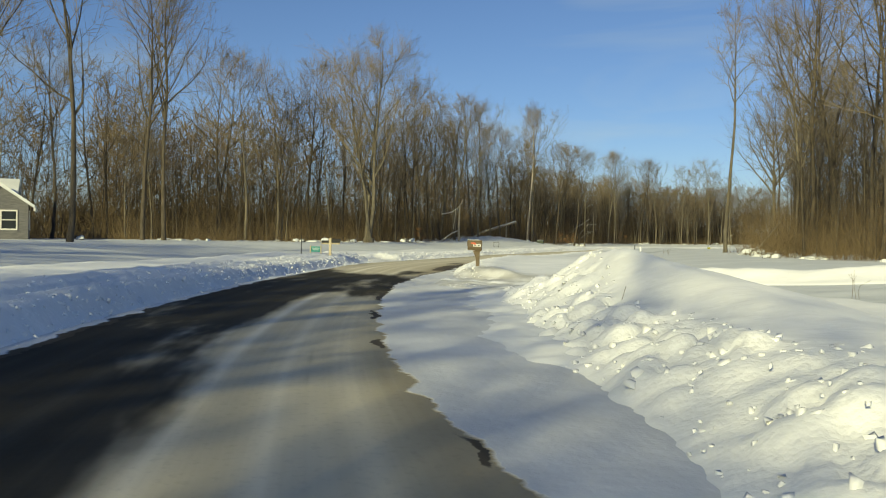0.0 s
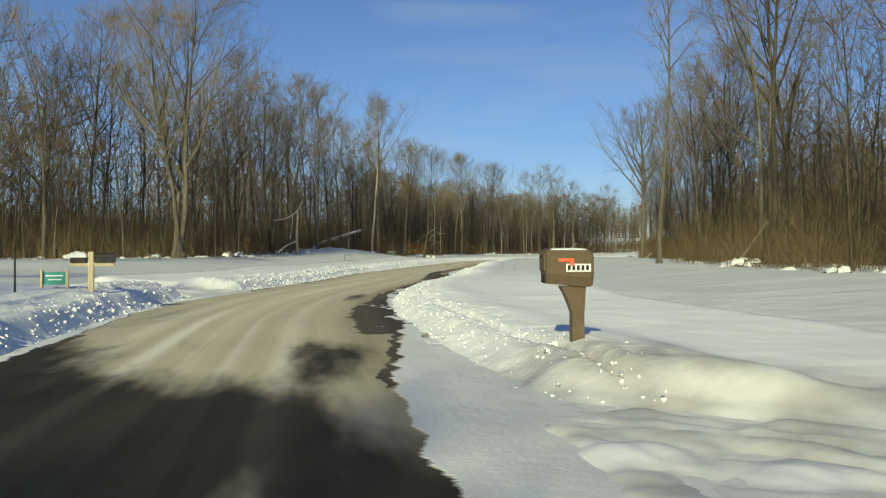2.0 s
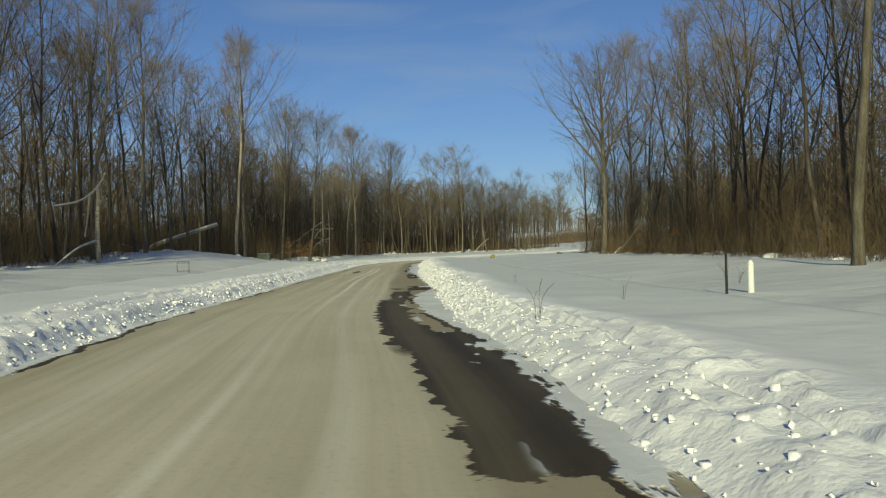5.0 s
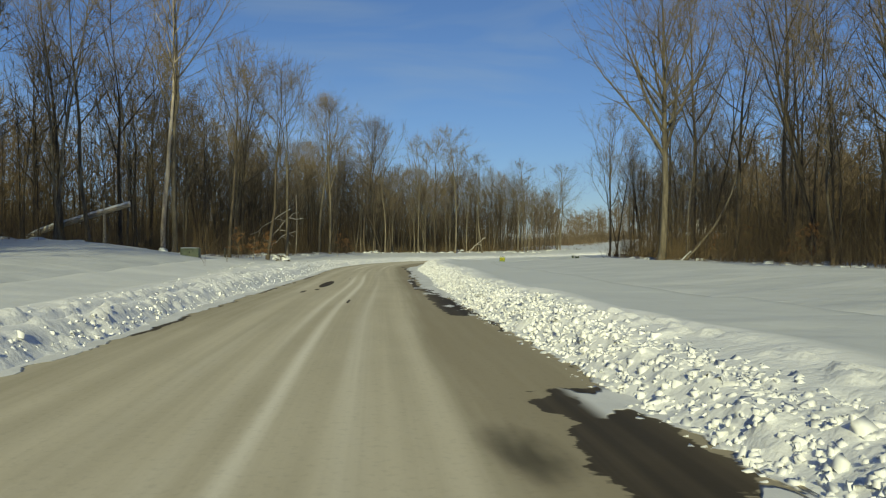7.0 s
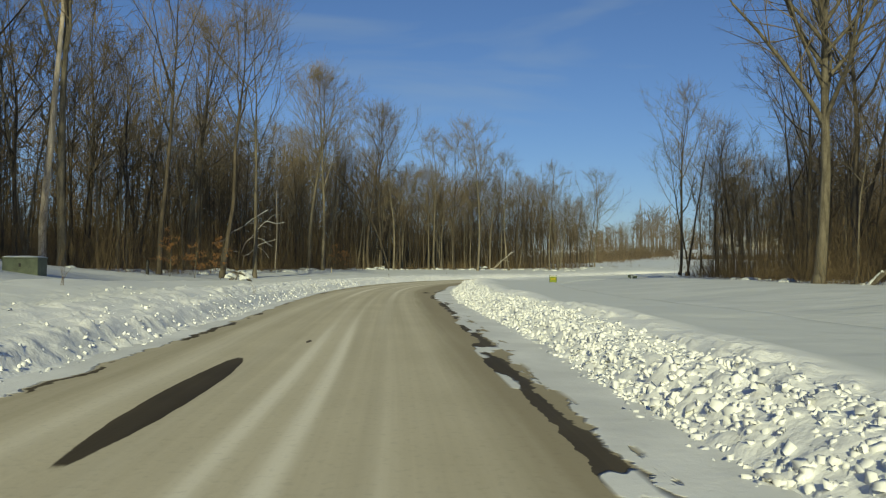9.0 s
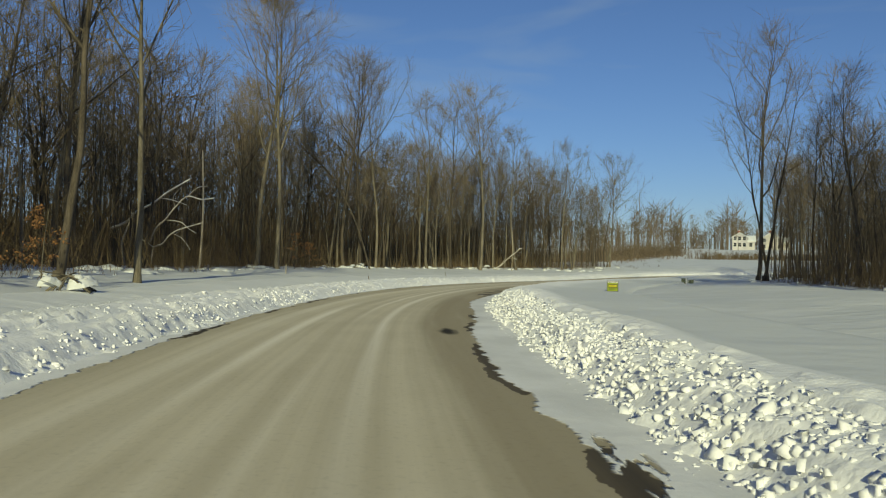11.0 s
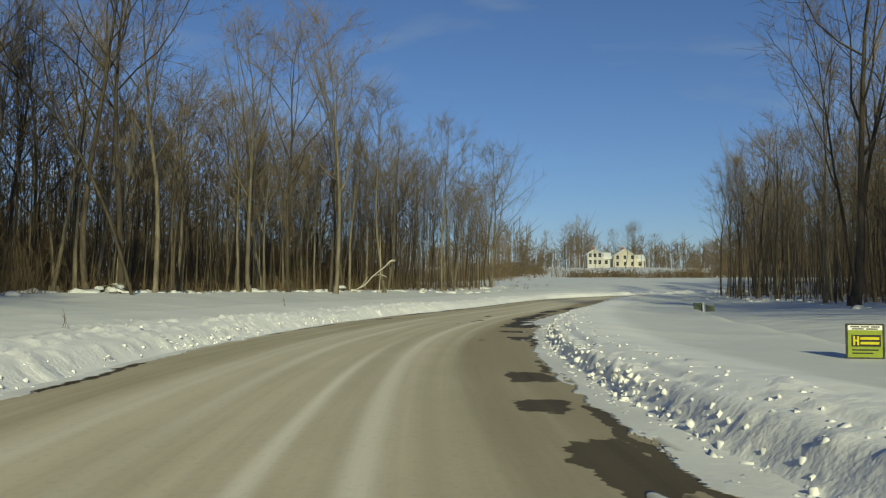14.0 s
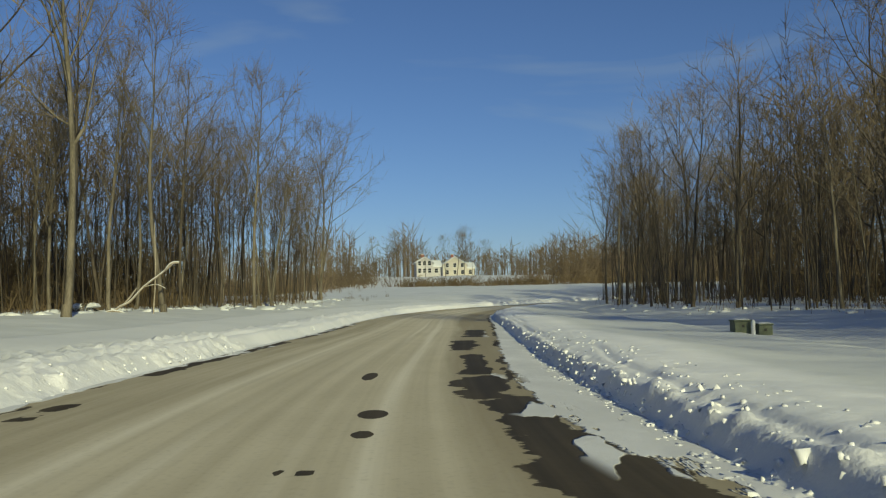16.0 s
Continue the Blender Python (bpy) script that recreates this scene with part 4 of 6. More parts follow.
def join_trees(name, places, label, bark):
    """Many trees as one object: places are meshes, x, y, scale and turn."""
    pieces, marks = [], []
    for meshes, x, y, sc, turn in places:
        z = float(ground_height(np.array([x]), np.array([y]))[0]) - 0.05
        c, s_ = math.cos(radians(turn)) * sc, math.sin(radians(turn)) * sc
        for mark, me in enumerate(meshes):
            v, f = mesh_arrays(me)
            pieces.append((np.stack([v[:, 0] * c - v[:, 1] * s_ + x, v[:, 0] * s_ + v[:, 1] * c + y, v[:, 2] * sc + z], -1), f))
            marks.append(np.full(len(f), mark, np.int32))
    v, f = joined(pieces)
    me = mesh_from(name, v, f, bark)
    me.materials.append(TWIG)
    me.polygons.foreach_set("material_index", np.concatenate(marks))
    tagged(new(name, me), label, "woodland", kind="stuff")


def build_woods():
    rng = np.random.default_rng(3)
    behind = []
    left, right = ("slender leafless forest tree among others", "trees of the far-side wood"), ("slender leafless forest tree in a dense wood", "trees of the near-side wood")
    for edge, out, count, (label, group), size in ((LEFT_EDGE[:8], -1, 84, left, 1.04), (LEFT_EDGE[7:], -1, 104, left, 0.82), (RIGHT_EDGE[:8], 1, 58, right, 1.06), (RIGHT_EDGE[7:], 1, 74, right, 0.76)):
        pts = scattered(edge, out, (0.5, 13), count, rng, 1.2, 1.5)
        line = spline(edge, 0.5)[0]
        front = np.argsort(near_line(pts[:, 0], pts[:, 1], line))
        for x, y, far in zip(pts[front, 0], pts[front, 1], np.arange(len(pts)) > 0.7 * len(pts)):
            k = rng.random()
            meshes = FOREST[rng.integers(6)] if k < 0.5 else (POLE[rng.integers(3)] if k < 0.85 else TWIN[rng.integers(2)])
            if far:
                behind.append((SHADE[rng.integers(3)], x, y, rng.uniform(0.80, 1.06) * size, rng.uniform(0, 360)))
                continue
            # right-hand trunks mostly take the darker bark, for their shaded side
            plant(meshes, BARK if rng.random() < (0.6 if out < 0 else 0.12) else BARK_DARK_SHADED, label, x, y, rng.uniform(0.80, 1.06) * size, rng.uniform(0, 360), group)
    join_trees("inner_wood", behind, "leafless forest trees behind the wood's front rows", BARK_DARK_SHADED)


def build_deep_woods():
    """The woods behind: simpler trees, joined."""
    rng = np.random.default_rng(9)
    shapes = []
    for k in range(4):
        wood, mid, fine = bare_tree(100 + k, 17.0, 0.13, 0.18, 10, 4.6, 0.66, branches=4, twigs=2, twig=2.1)
        shapes.append(joined([tubes(wood[:11], 3), cones([(*a[:6], max(a[6], 0.035), 0) for a in wood[12:]] + [(*a[:6], 0.045, 0) for a in mid] + [(*a[:6], 0.06, 0) for a in fine])]))
    for edge, out, count, reach in ((LEFT_EDGE, -1, 320, 48), (RIGHT_EDGE[:8], 1, 110, 36), (RIGHT_EDGE[7:], 1, 150, 40)):
        pts = scattered(edge, out, (13, reach), count, rng, 1.25, 1.4)
        z = ground_height(pts[:, 0], pts[:, 1])
        pieces = []
        for (x, y), h in zip(pts, z):
            v, f = shapes[rng.integers(4)]
            a, sc = rng.uniform(0, 6.28), rng.uniform(0.66, 0.92)
            c, s_ = math.cos(a) * sc, math.sin(a) * sc
            pieces.append((np.stack([v[:, 0] * c - v[:, 1] * s_ + x, v[:, 0] * s_ + v[:, 1] * c + y, v[:, 2] * sc + h], -1), f))
        v, f = joined(pieces)
        tagged(new("deep_wood", mesh_from("deep_wood", v, f, FARWOOD)), "dense leafless trees deeper in the wood", "woodland", kind="stuff")


def brush(points, rng, height, stems, thin=0.012, spread=0.45, sides=2, low=1.6):
    """Shrubs of thin, spreading stems with side twigs; low ones are the most."""
    n = len(points)
    z = ground_height(points[:, 0], points[:, 1])
    m = n * stems
    base = np.repeat(np.column_stack([points, z]), stems, 0)
    hs = np.repeat(height[0] + (height[1] - height[0]) * rng.random(n) ** low, stems) * rng.uniform(0.4, 1.15, m)
    base[:, :2] += rng.normal(0, spread, (m, 2))
    tip = base + np.column_stack([rng.normal(0, 0.34 if low > 1.2 else 0.24, (m, 2)) * hs[:, None], hs * rng.uniform(0.75, 1.0, m)])
    base[:, 2] -= 0.1
    out = [np.column_stack([base, tip, np.full(m, thin), np.zeros(m)])]
    for _ in range(sides):
        p = base + (tip - base) * rng.uniform(0.2, 0.9, (m, 1))
        q = p + np.column_stack([rng.normal(0, 0.30, (m, 2)) * hs[:, None] * 0.6, hs * rng.uniform(0.05, 0.32, m)])
        out.append(np.column_stack([p, q, np.full(m, thin * 0.75), np.zeros(m)]))
    return cones(np.concatenate(out))


def build_brush():
    rng = np.random.default_rng(21)
    for edge, out, sets in ((LEFT_EDGE, -1, ((1150, (-0.5, 13), (0.8, 6.0), 13, 0.009, LEFT_EDGE[:10]), (320, (0.5, 14), (0.4, 2.6), 10, 0.013, LEFT_EDGE[9:]), (620, (12, 50), (4.0, 9.0), 11, 0.05, LEFT_EDGE), (420, (10, 36), (4.0, 9.0), 11, 0.045, LEFT_EDGE[7:]), (480, (12, 40), (4.0, 9.5), 11, 0.05, LEFT_EDGE[:8]))),
                            (RIGHT_EDGE, 1, ((1250, (-1.0, 14), (0.6, 6.5), 13, 0.010, RIGHT_EDGE[:9]), (200, (1.0, 14), (0.4, 2.2), 10, 0.013, RIGHT_EDGE[8:]), (520, (11, 42), (4.0, 9.5), 11, 0.05, RIGHT_EDGE[:9]), (340, (14, 42), (3.5, 8.0), 11, 0.045, RIGHT_EDGE[8:])))):
        pieces = []
        for count, depth, height, stems, thin, edge in sets:
            pts = scattered(edge, out, depth, count, rng, 1.2, 0.3)
            pieces.append(brush(pts, rng, height, stems, thin, 0.7, 2, 1.0 if thin > 0.03 else 1.25))
        v, f = joined(pieces)
        tagged(new("underbrush", mesh_from("underbrush", v, f, BRUSH)), "brown leafless underbrush and saplings", "brush", kind="stuff")


def build_poles():
    """Crowded thin young trees between the larger ones."""
    rng = np.random.default_rng(27)
    for edge, out, count, depth in ((LEFT_EDGE[:8], -1, 500, (2, 26)), (LEFT_EDGE[7:], -1, 800, (0.8, 28)), (RIGHT_EDGE[:8], 1, 300, (2, 24)), (RIGHT_EDGE[7:], 1, 600, (0.8, 28))):
        pts = scattered(edge, out, depth, count, rng, 1.15, 0.5)
        n = len(pts)
        z = ground_height(pts[:, 0], pts[:, 1])
        hs = rng.uniform(7.0, 13.5, n)
        base = np.column_stack([pts, z - 0.1])
        tip = base + np.column_stack([rng.normal(0, 0.05, (n, 2)) * hs[:, None], hs])
        segs = [np.column_stack([base, tip, rng.uniform(0.03, 0.065, n), np.zeros(n)])]
        for k in range(30):
            f = 0.38 + 0.60 * rng.random((n, 1)) ** 0.7
            p = base + (tip - base) * f
            w = rng.normal(0, 1.0, (n, 2))
            ln = (1.3 - f[:, 0]) * hs * 0.21 * rng.uniform(0.5, 1.5, n)
            q = p + np.column_stack([w * ln[:, None] * 0.55, ln * rng.uniform(0.5, 1.3, n)])
            segs.append(np.column_stack([p, q, np.full(n, 0.015), np.zeros(n)]))
        v, f = cones(np.concatenate(segs))
        tagged(new("young_trees", mesh_from("young_trees", v, f, BARK_DARK_SHADED)), "crowded thin leafless young trees", "woodland", kind="stuff")


def build_far_woods():
    """Distant woods round the whole place."""
    rng = np.random.default_rng(33)
    n = 5200
    a = np.concatenate([rng.uniform(-0.45, 2.3, n - 900), rng.uniform(0, 2 * np.pi, 900)])
    r = 268 + 60 * rng.random(n)
    x, y = 70 + r * np.cos(a), 150 + r * np.sin(a)
    z = ground_height(x, y)
    hs = (8.5 + 7.0 * rng.random(n) ** 0.8) * (0.85 + 0.55 * step(0.25, 0.75, vnoise(a * 26, a * 0 + 2))) * (0.8 + 0.4 * vnoise(a * 90, a * 0))
    base = np.column_stack([x, y, z - 0.3])
    tip = base + np.column_stack([rng.normal(0, 0.7, (n, 2)), hs])
    segs = [np.column_stack([base, tip, np.full(n, 0.15), np.zeros(n)])]
    for k in range(6):
        f = rng.uniform(0.25, 0.85, (n, 1))
        p = base + (tip - base) * f
        q = p + np.column_stack([rng.normal(0, 0.16, (n, 2)) * hs[:, None], hs * rng.uniform(0.08, 0.30, n)])
        segs.append(np.column_stack([p, q, np.full(n, 0.12), np.zeros(n)]))
    v, f = cones(np.concatenate(segs))
    tagged(new("far_wood", mesh_from("far_wood", v, f, FARWOOD)), "distant leafless woods on the horizon", "woodland", kind="stuff")


# trees behind the start of the way, whose shadows cross the road
_rng = np.random.default_rng(15)
_grove = [(-27, -4), (-31, 6), (-34, -12), (-29, 12)]
while len(_grove) < 32:
    y = _rng.uniform(-50, -16)
    x = 0.488 * y + _rng.uniform(-15.0, -7.5)
    if all((x - a) ** 2 + (y - b) ** 2 > 4 for a, b in _grove):
        _grove.append((x, y))
while len(_grove) < 48:
    y = _rng.uniform(-42, -30)
    x = 0.488 * y + _rng.uniform(-7.0, 4.0)
    if all((x - a) ** 2 + (y - b) ** 2 > 3 for a, b in _grove):
        _grove.append((x, y))
while len(_grove) < 60:
    x, y = _rng.uniform(-44, -23), _rng.uniform(-4, 19)
    if x < -12 - 0.75 * max(y, 0) and all((x - a) ** 2 + (y - b) ** 2 > 5 for a, b in _grove):
        _grove.append((x, y))
_far = [(SHADE[k % 3], x, y, 0.95 + 0.05 * (k % 4), k * 77.0) for k, (x, y) in enumerate(_grove)]
_far += [(POLE[k % 3], -12.0 - 1.1 * (k % 4) + 0.3 * (k % 3), -4.0 + 1.15 * k, 0.55 + 0.04 * (k % 4), k * 61.0) for k in range(12)]
join_trees("grove", _far, "leafless grove behind the start of the road", BARK)
build_woods()
build_deep_woods()
build_brush()
build_poles()
build_far_woods()


def build_hummocks():
    """Snow humps over brush and stones along the woods' edges."""
    rng = np.random.default_rng(44)
    ball = bmesh.new()
    bmesh.ops.create_icosphere(ball, subdivisions=2, radius=1.0)
    v0 = np.array([v.co[:] for v in ball.verts])
    f0 = np.array([[v.index for v in f.verts] for f in ball.faces])
    ball.free()
    for edge, out, count in ((LEFT_EDGE[2:], -1, 460), (RIGHT_EDGE[:11], 1, 320)):
        pts = scattered(edge, out, (-1.6, 3.0), count, rng, 1.0, 0.5)
        z = ground_height(pts[:, 0], pts[:, 1])
        m = len(pts)
        r = 0.09 + 0.34 * rng.random(m) ** 2.2
        size = r[:, None, None] * np.stack([rng.uniform(0.8, 1.8, m), rng.uniform(0.7, 1.2, m), rng.uniform(0.3, 0.65, m)], -1)[:, None]
        v = v0[None] * (1 + 0.22 * rng.normal(0, 1, (m, len(v0), 1)).clip(-1.5, 1.5)) * size
        v = v + np.column_stack([pts, z - 0.03])[:, None]
        f = (f0[None] + (np.arange(m) * len(v0))[:, None, None]).reshape(-1, 3)
        tagged(new("snow_hummocks", mesh_from("snow_hummocks", v.reshape(-1, 3), f, SNOW, True)), "uneven snow humps over brush at the wood's edge", "snow", kind="stuff")


build_hummocks()

# ---------------------------------------------------------------- things beside the road
def gz(x, y):
    """Height of what lies underfoot: field, bank or drive."""
    h = float(ground_height(np.array([x]), np.array([y]))[0])
    for S, E, P, R in BANKS:
        k = int(((P[..., 0] - x) ** 2 + (P[..., 1] - y) ** 2).argmin())
        p = P.reshape(-1, 3)[k]
        if math.hypot(p[0] - x, p[1] - y) < 0.4 and 0.0 < E.ravel()[k] < 5.8:
            h = max(h - 0.3, float(p[2]))
    return h


PLASTIC = two_tone("brown_plastic", (0.102, 0.075, 0.045), (0.138, 0.102, 0.063), 9.0, 0.55, 0.15, 0.003)
PLASTIC_DARK = two_tone("black_plastic", (0.012, 0.012, 0.012), (0.03, 0.028, 0.026), 9.0, 0.6, 0.1, 0.002)
FLAG_RED = two_tone("red_plastic", (0.62, 0.10, 0.055), (0.72, 0.16, 0.09), 14.0, 0.5, 0.1, 0.002)
WHITE = two_tone("white_panel", (0.72, 0.72, 0.68), (0.82, 0.82, 0.79), 10.0, 0.5, 0.05, 0.002)
BLACK = two_tone("black_print", (0.012, 0.012, 0.012), (0.022, 0.022, 0.022), 20.0, 0.5, 0.05, 0.001)
YELLOW = two_tone("yellow_panel", (0.540, 0.465, 0.015), (0.600, 0.525, 0.038), 8.0, 0.5, 0.05, 0.002)
LIME = two_tone("lime_panel", (0.216, 0.276, 0.024), (0.264, 0.324, 0.042), 8.0, 0.5, 0.05, 0.002)
TEAL = two_tone("teal_panel", (0.035, 0.24, 0.20), (0.06, 0.31, 0.26), 8.0, 0.5, 0.05, 0.002)
POST_WOOD = two_tone("post_wood", (0.42, 0.35, 0.23), (0.58, 0.50, 0.35), 5.0, 0.8, 0.4, 0.004, (6, 6, 1))
GREEN_METAL = two_tone("green_painted_metal", (0.090, 0.109, 0.072), (0.144, 0.166, 0.109), 5.0, 0.55, 0.1, 0.003)
STEEL = two_tone("dark_steel", (0.03, 0.03, 0.03), (0.06, 0.06, 0.055), 8.0, 0.5, 0.1, 0.002, metallic=0.6)
SIDING = two_tone("grey_siding", (0.10, 0.10, 0.105), (0.16, 0.155, 0.155), 2.0, 0.8, 0.2, 0.01, (1, 1, 6))
CREAM = two_tone("cream_siding", (0.48, 0.44, 0.36), (0.56, 0.52, 0.43), 1.0, 0.8, 0.2, 0.01, (1, 1, 6))
WHITE_SIDING = two_tone("white_siding", (0.44, 0.42, 0.39), (0.54, 0.52, 0.49), 1.0, 0.8, 0.2, 0.01, (1, 1, 6))
TRIM = two_tone("trim_paint", (0.62, 0.60, 0.56), (0.74, 0.72, 0.68), 4.0, 0.6, 0.1, 0.004)
BRICK = two_tone("brick_chimney", (0.22, 0.075, 0.05), (0.33, 0.13, 0.09), 6.0, 0.85, 0.4, 0.01)
_gm, _gn, _gl, _gb = material("window_glass", 0.08, 0.0, 0.6)
_gb.inputs["Base Color"].default_value = (0.02, 0.024, 0.028, 1)
GLASS = _gm


def snow_cap(sx, sy, h, seed, sag=0.02):
    """A soft lump of snow lying on a flat top, centred on the origin."""
    bm = bmesh.new()
    bmesh.ops.create_grid(bm, x_segments=12, y_segments=12, size=0.5)
    for v in bm.verts:
        r = max(abs(v.co.x), abs(v.co.y)) * 2
        n = noise.noise(Vector((v.co.x * 4 + seed, v.co.y * 4, seed)))
        v.co.z = -sag if r > 0.99 else h * (1 - r ** 4) * (0.85 + 0.5 * n)
        v.co.x, v.co.y = v.co.x * sx * (1.03 + 0.05 * n), v.co.y * sy * (1.03 + 0.05 * n)
    r = bmesh.ops.extrude_face_region(bm, geom=list(bm.faces))
    for g in r["geom"]:
        if isinstance(g, bmesh.types.BMVert):
            g.co.z = -sag - 0.004
    for f in bm.faces:
        f.smooth = True
    bmesh.ops.recalc_face_normals(bm, faces=bm.faces)
    return bm


def shifted(bm, m):
    bmesh.ops.transform(bm, matrix=m, verts=bm.verts)
    return bm


def loft(sections):
    """A closed solid through rings of equal length."""
    bm = bmesh.new()
    rings = [[bm.verts.new(p) for p in ring] for ring in sections]
    n = len(rings[0])
    for a, b in zip(rings, rings[1:]):
        for k in range(n):
            bm.faces.new((a[k], a[(k + 1) % n], b[(k + 1) % n], b[k]))
    bm.faces.new(rings[0][::-1])
    bm.faces.new(rings[-1])
    bmesh.ops.recalc_face_normals(bm, faces=bm.faces)
    return bm


def build_mailbox():
    """Moulded mailbox on a post; its door looks along -x, its long side along -y."""
    x, y = 1.36, 28.4
    z = 0.38
    box_ = thing("mailbox", (x, y, z), "brown moulded plastic mailbox on a post beside the drive", "mailbox", turn=-6)

    def ring(xx, half, z0, z1, taper):
        pts = [(-half * taper, z0), (half * taper, z0), (half, z0 + 0.10), (half, z1 - 0.07), (half * 0.72, z1 - 0.012), (0.0, z1), (-half * 0.72, z1 - 0.012), (-half, z1 - 0.07), (-half, z0 + 0.10)]
        return [(xx, a, b) for a, b in pts]
    z0, z1 = 0.46, 0.84
    body = part("body", loft([ring(-0.255, 0.118, z0 + 0.05, z1 - 0.012, 0.72), ring(-0.245, 0.128, z0 + 0.035, z1, 0.75), ring(0.20, 0.128, z0, z1, 0.7), ring(0.235, 0.118, z0 + 0.02, z1 - 0.012, 0.7)]), PLASTIC, box_)
    part("seam", boxed(-0.25, 0.237, -0.133, 0.133, z0 + 0.135, z0 + 0.147), PLASTIC, body)
    part("door", loft([ring(-0.272, 0.10, z0 + 0.17, z1 - 0.03, 0.95), ring(-0.258, 0.108, z0 + 0.16, z1 - 0.022, 0.95)]), PLASTIC, box_)
    part("door_handle", boxed(-0.292, -0.270, -0.03, 0.03, z1 - 0.08, z1 - 0.06, 0.004), PLASTIC_DARK, box_)
    # solid black block stands in for the shade inside the slot
    part("paper_slot", boxed(-0.262, -0.20, -0.075, 0.075, z0 + 0.045, z0 + 0.125, 0.01), PLASTIC_DARK, box_, "newspaper slot, a solid black block for its dark inside")
    flag = part("flag", boxed(-0.135, 0.02, -0.139, -0.131, z1 - 0.125, z1 - 0.09, 0.003), FLAG_RED, box_, "faded red flag folded down")
    part("flag_tip", boxed(-0.02, 0.025, -0.141, -0.130, z1 - 0.165, z1 - 0.09, 0.003), FLAG_RED, flag)
    plate = part("number_plate", boxed(-0.055, 0.20, -0.136, -0.128, z1 - 0.225, z1 - 0.145, 0.002), WHITE, box_, "white plate with dark bars")
    for k in range(5):
        part("bar", boxed(-0.04 + 0.047 * k, -0.012 + 0.047 * k, -0.1395, -0.1355, z1 - 0.21, z1 - 0.16), BLACK, plate)
    pts = lambda zz, a, b, h: [(a, -h, zz), (b, -h, zz), (b, h, zz), (a, h, zz)]
    part("post", loft([pts(-0.45, 0.03, 0.155, 0.055), pts(0.20, 0.03, 0.155, 0.055), pts(0.27, 0.005, 0.16, 0.06), pts(0.40, -0.05, 0.165, 0.062), pts(0.47, -0.09, 0.17, 0.07)]), PLASTIC, box_)
    part("snow_cap", shifted(snow_cap(0.40, 0.14, 0.014, 3), pose(0.0, 0, z1 + 0.0)), SNOW, box_, "thin layer of snow")


def build_left_post():
    """A timber post with a dark mailbox on one side and a snow-capped paper box on the other."""
    x, y = -5.0, 38.9
    z = gz(x, y)
    top = 1.22 - z
    ob = thing("mailbox_post", (x, y, z), "pale timber post carrying a black mailbox and a snow-capped paper box", "mailbox")
    part("post", boxed(-0.055, 0.055, -0.055, 0.055, -0.4, top, 0.012), POST_WOOD, ob)
    part("arm", boxed(-0.42, 0.46, -0.04, 0.04, top - 0.30, top - 0.22, 0.008), POST_WOOD, ob)
    prof = [(-0.085, 0.0), (0.085, 0.0), (0.085, 0.11), (0.06, 0.165), (0.0, 0.19), (-0.06, 0.165), (-0.085, 0.11)]
    box_ = part("metal_box", loft([[(xx, a, top - 0.22 + b) for a, b in prof] for xx in (0.07, 0.09, 0.44, 0.46)]), PLASTIC_DARK, ob, "black metal mailbox")
    part("box_door", loft([[(xx, a * 0.96, top - 0.215 + b * 0.96) for a, b in prof] for xx in (0.461, 0.472)]), STEEL, box_)
    part("paper_box", boxed(-0.40, -0.08, -0.09, 0.09, top - 0.22, top - 0.10, 0.01), PLASTIC_DARK, ob)
    part("snow_cap", shifted(snow_cap(0.36, 0.24, 0.10, 8), pose(-0.24, 0, top - 0.095)), SNOW, ob, "thick cap of snow")


def build_yard_sign():
    x, y = -5.22, 38.6
    z = gz(x, y)
    x = x - 0.42
    ob = thing("yard_sign", (x, y, z - 0.04), "small teal yard sign between two short timber posts", "sign", turn=-8)
    for sx in (-0.25, 0.25):
        part("post", boxed(sx - 0.026, sx + 0.026, -0.026, 0.026, -0.3, 0.44, 0.006), POST_WOOD, ob)
    board = part("board", boxed(-0.22, 0.22, -0.012, 0.012, 0.14, 0.40, 0.004), TEAL, ob)
    for k, (a, b) in enumerate(((-0.17, 0.17), (-0.12, 0.14))):
        part("bar", boxed(a, b, -0.0155, -0.011, 0.31 - 0.08 * k, 0.335 - 0.08 * k), WHITE, board)


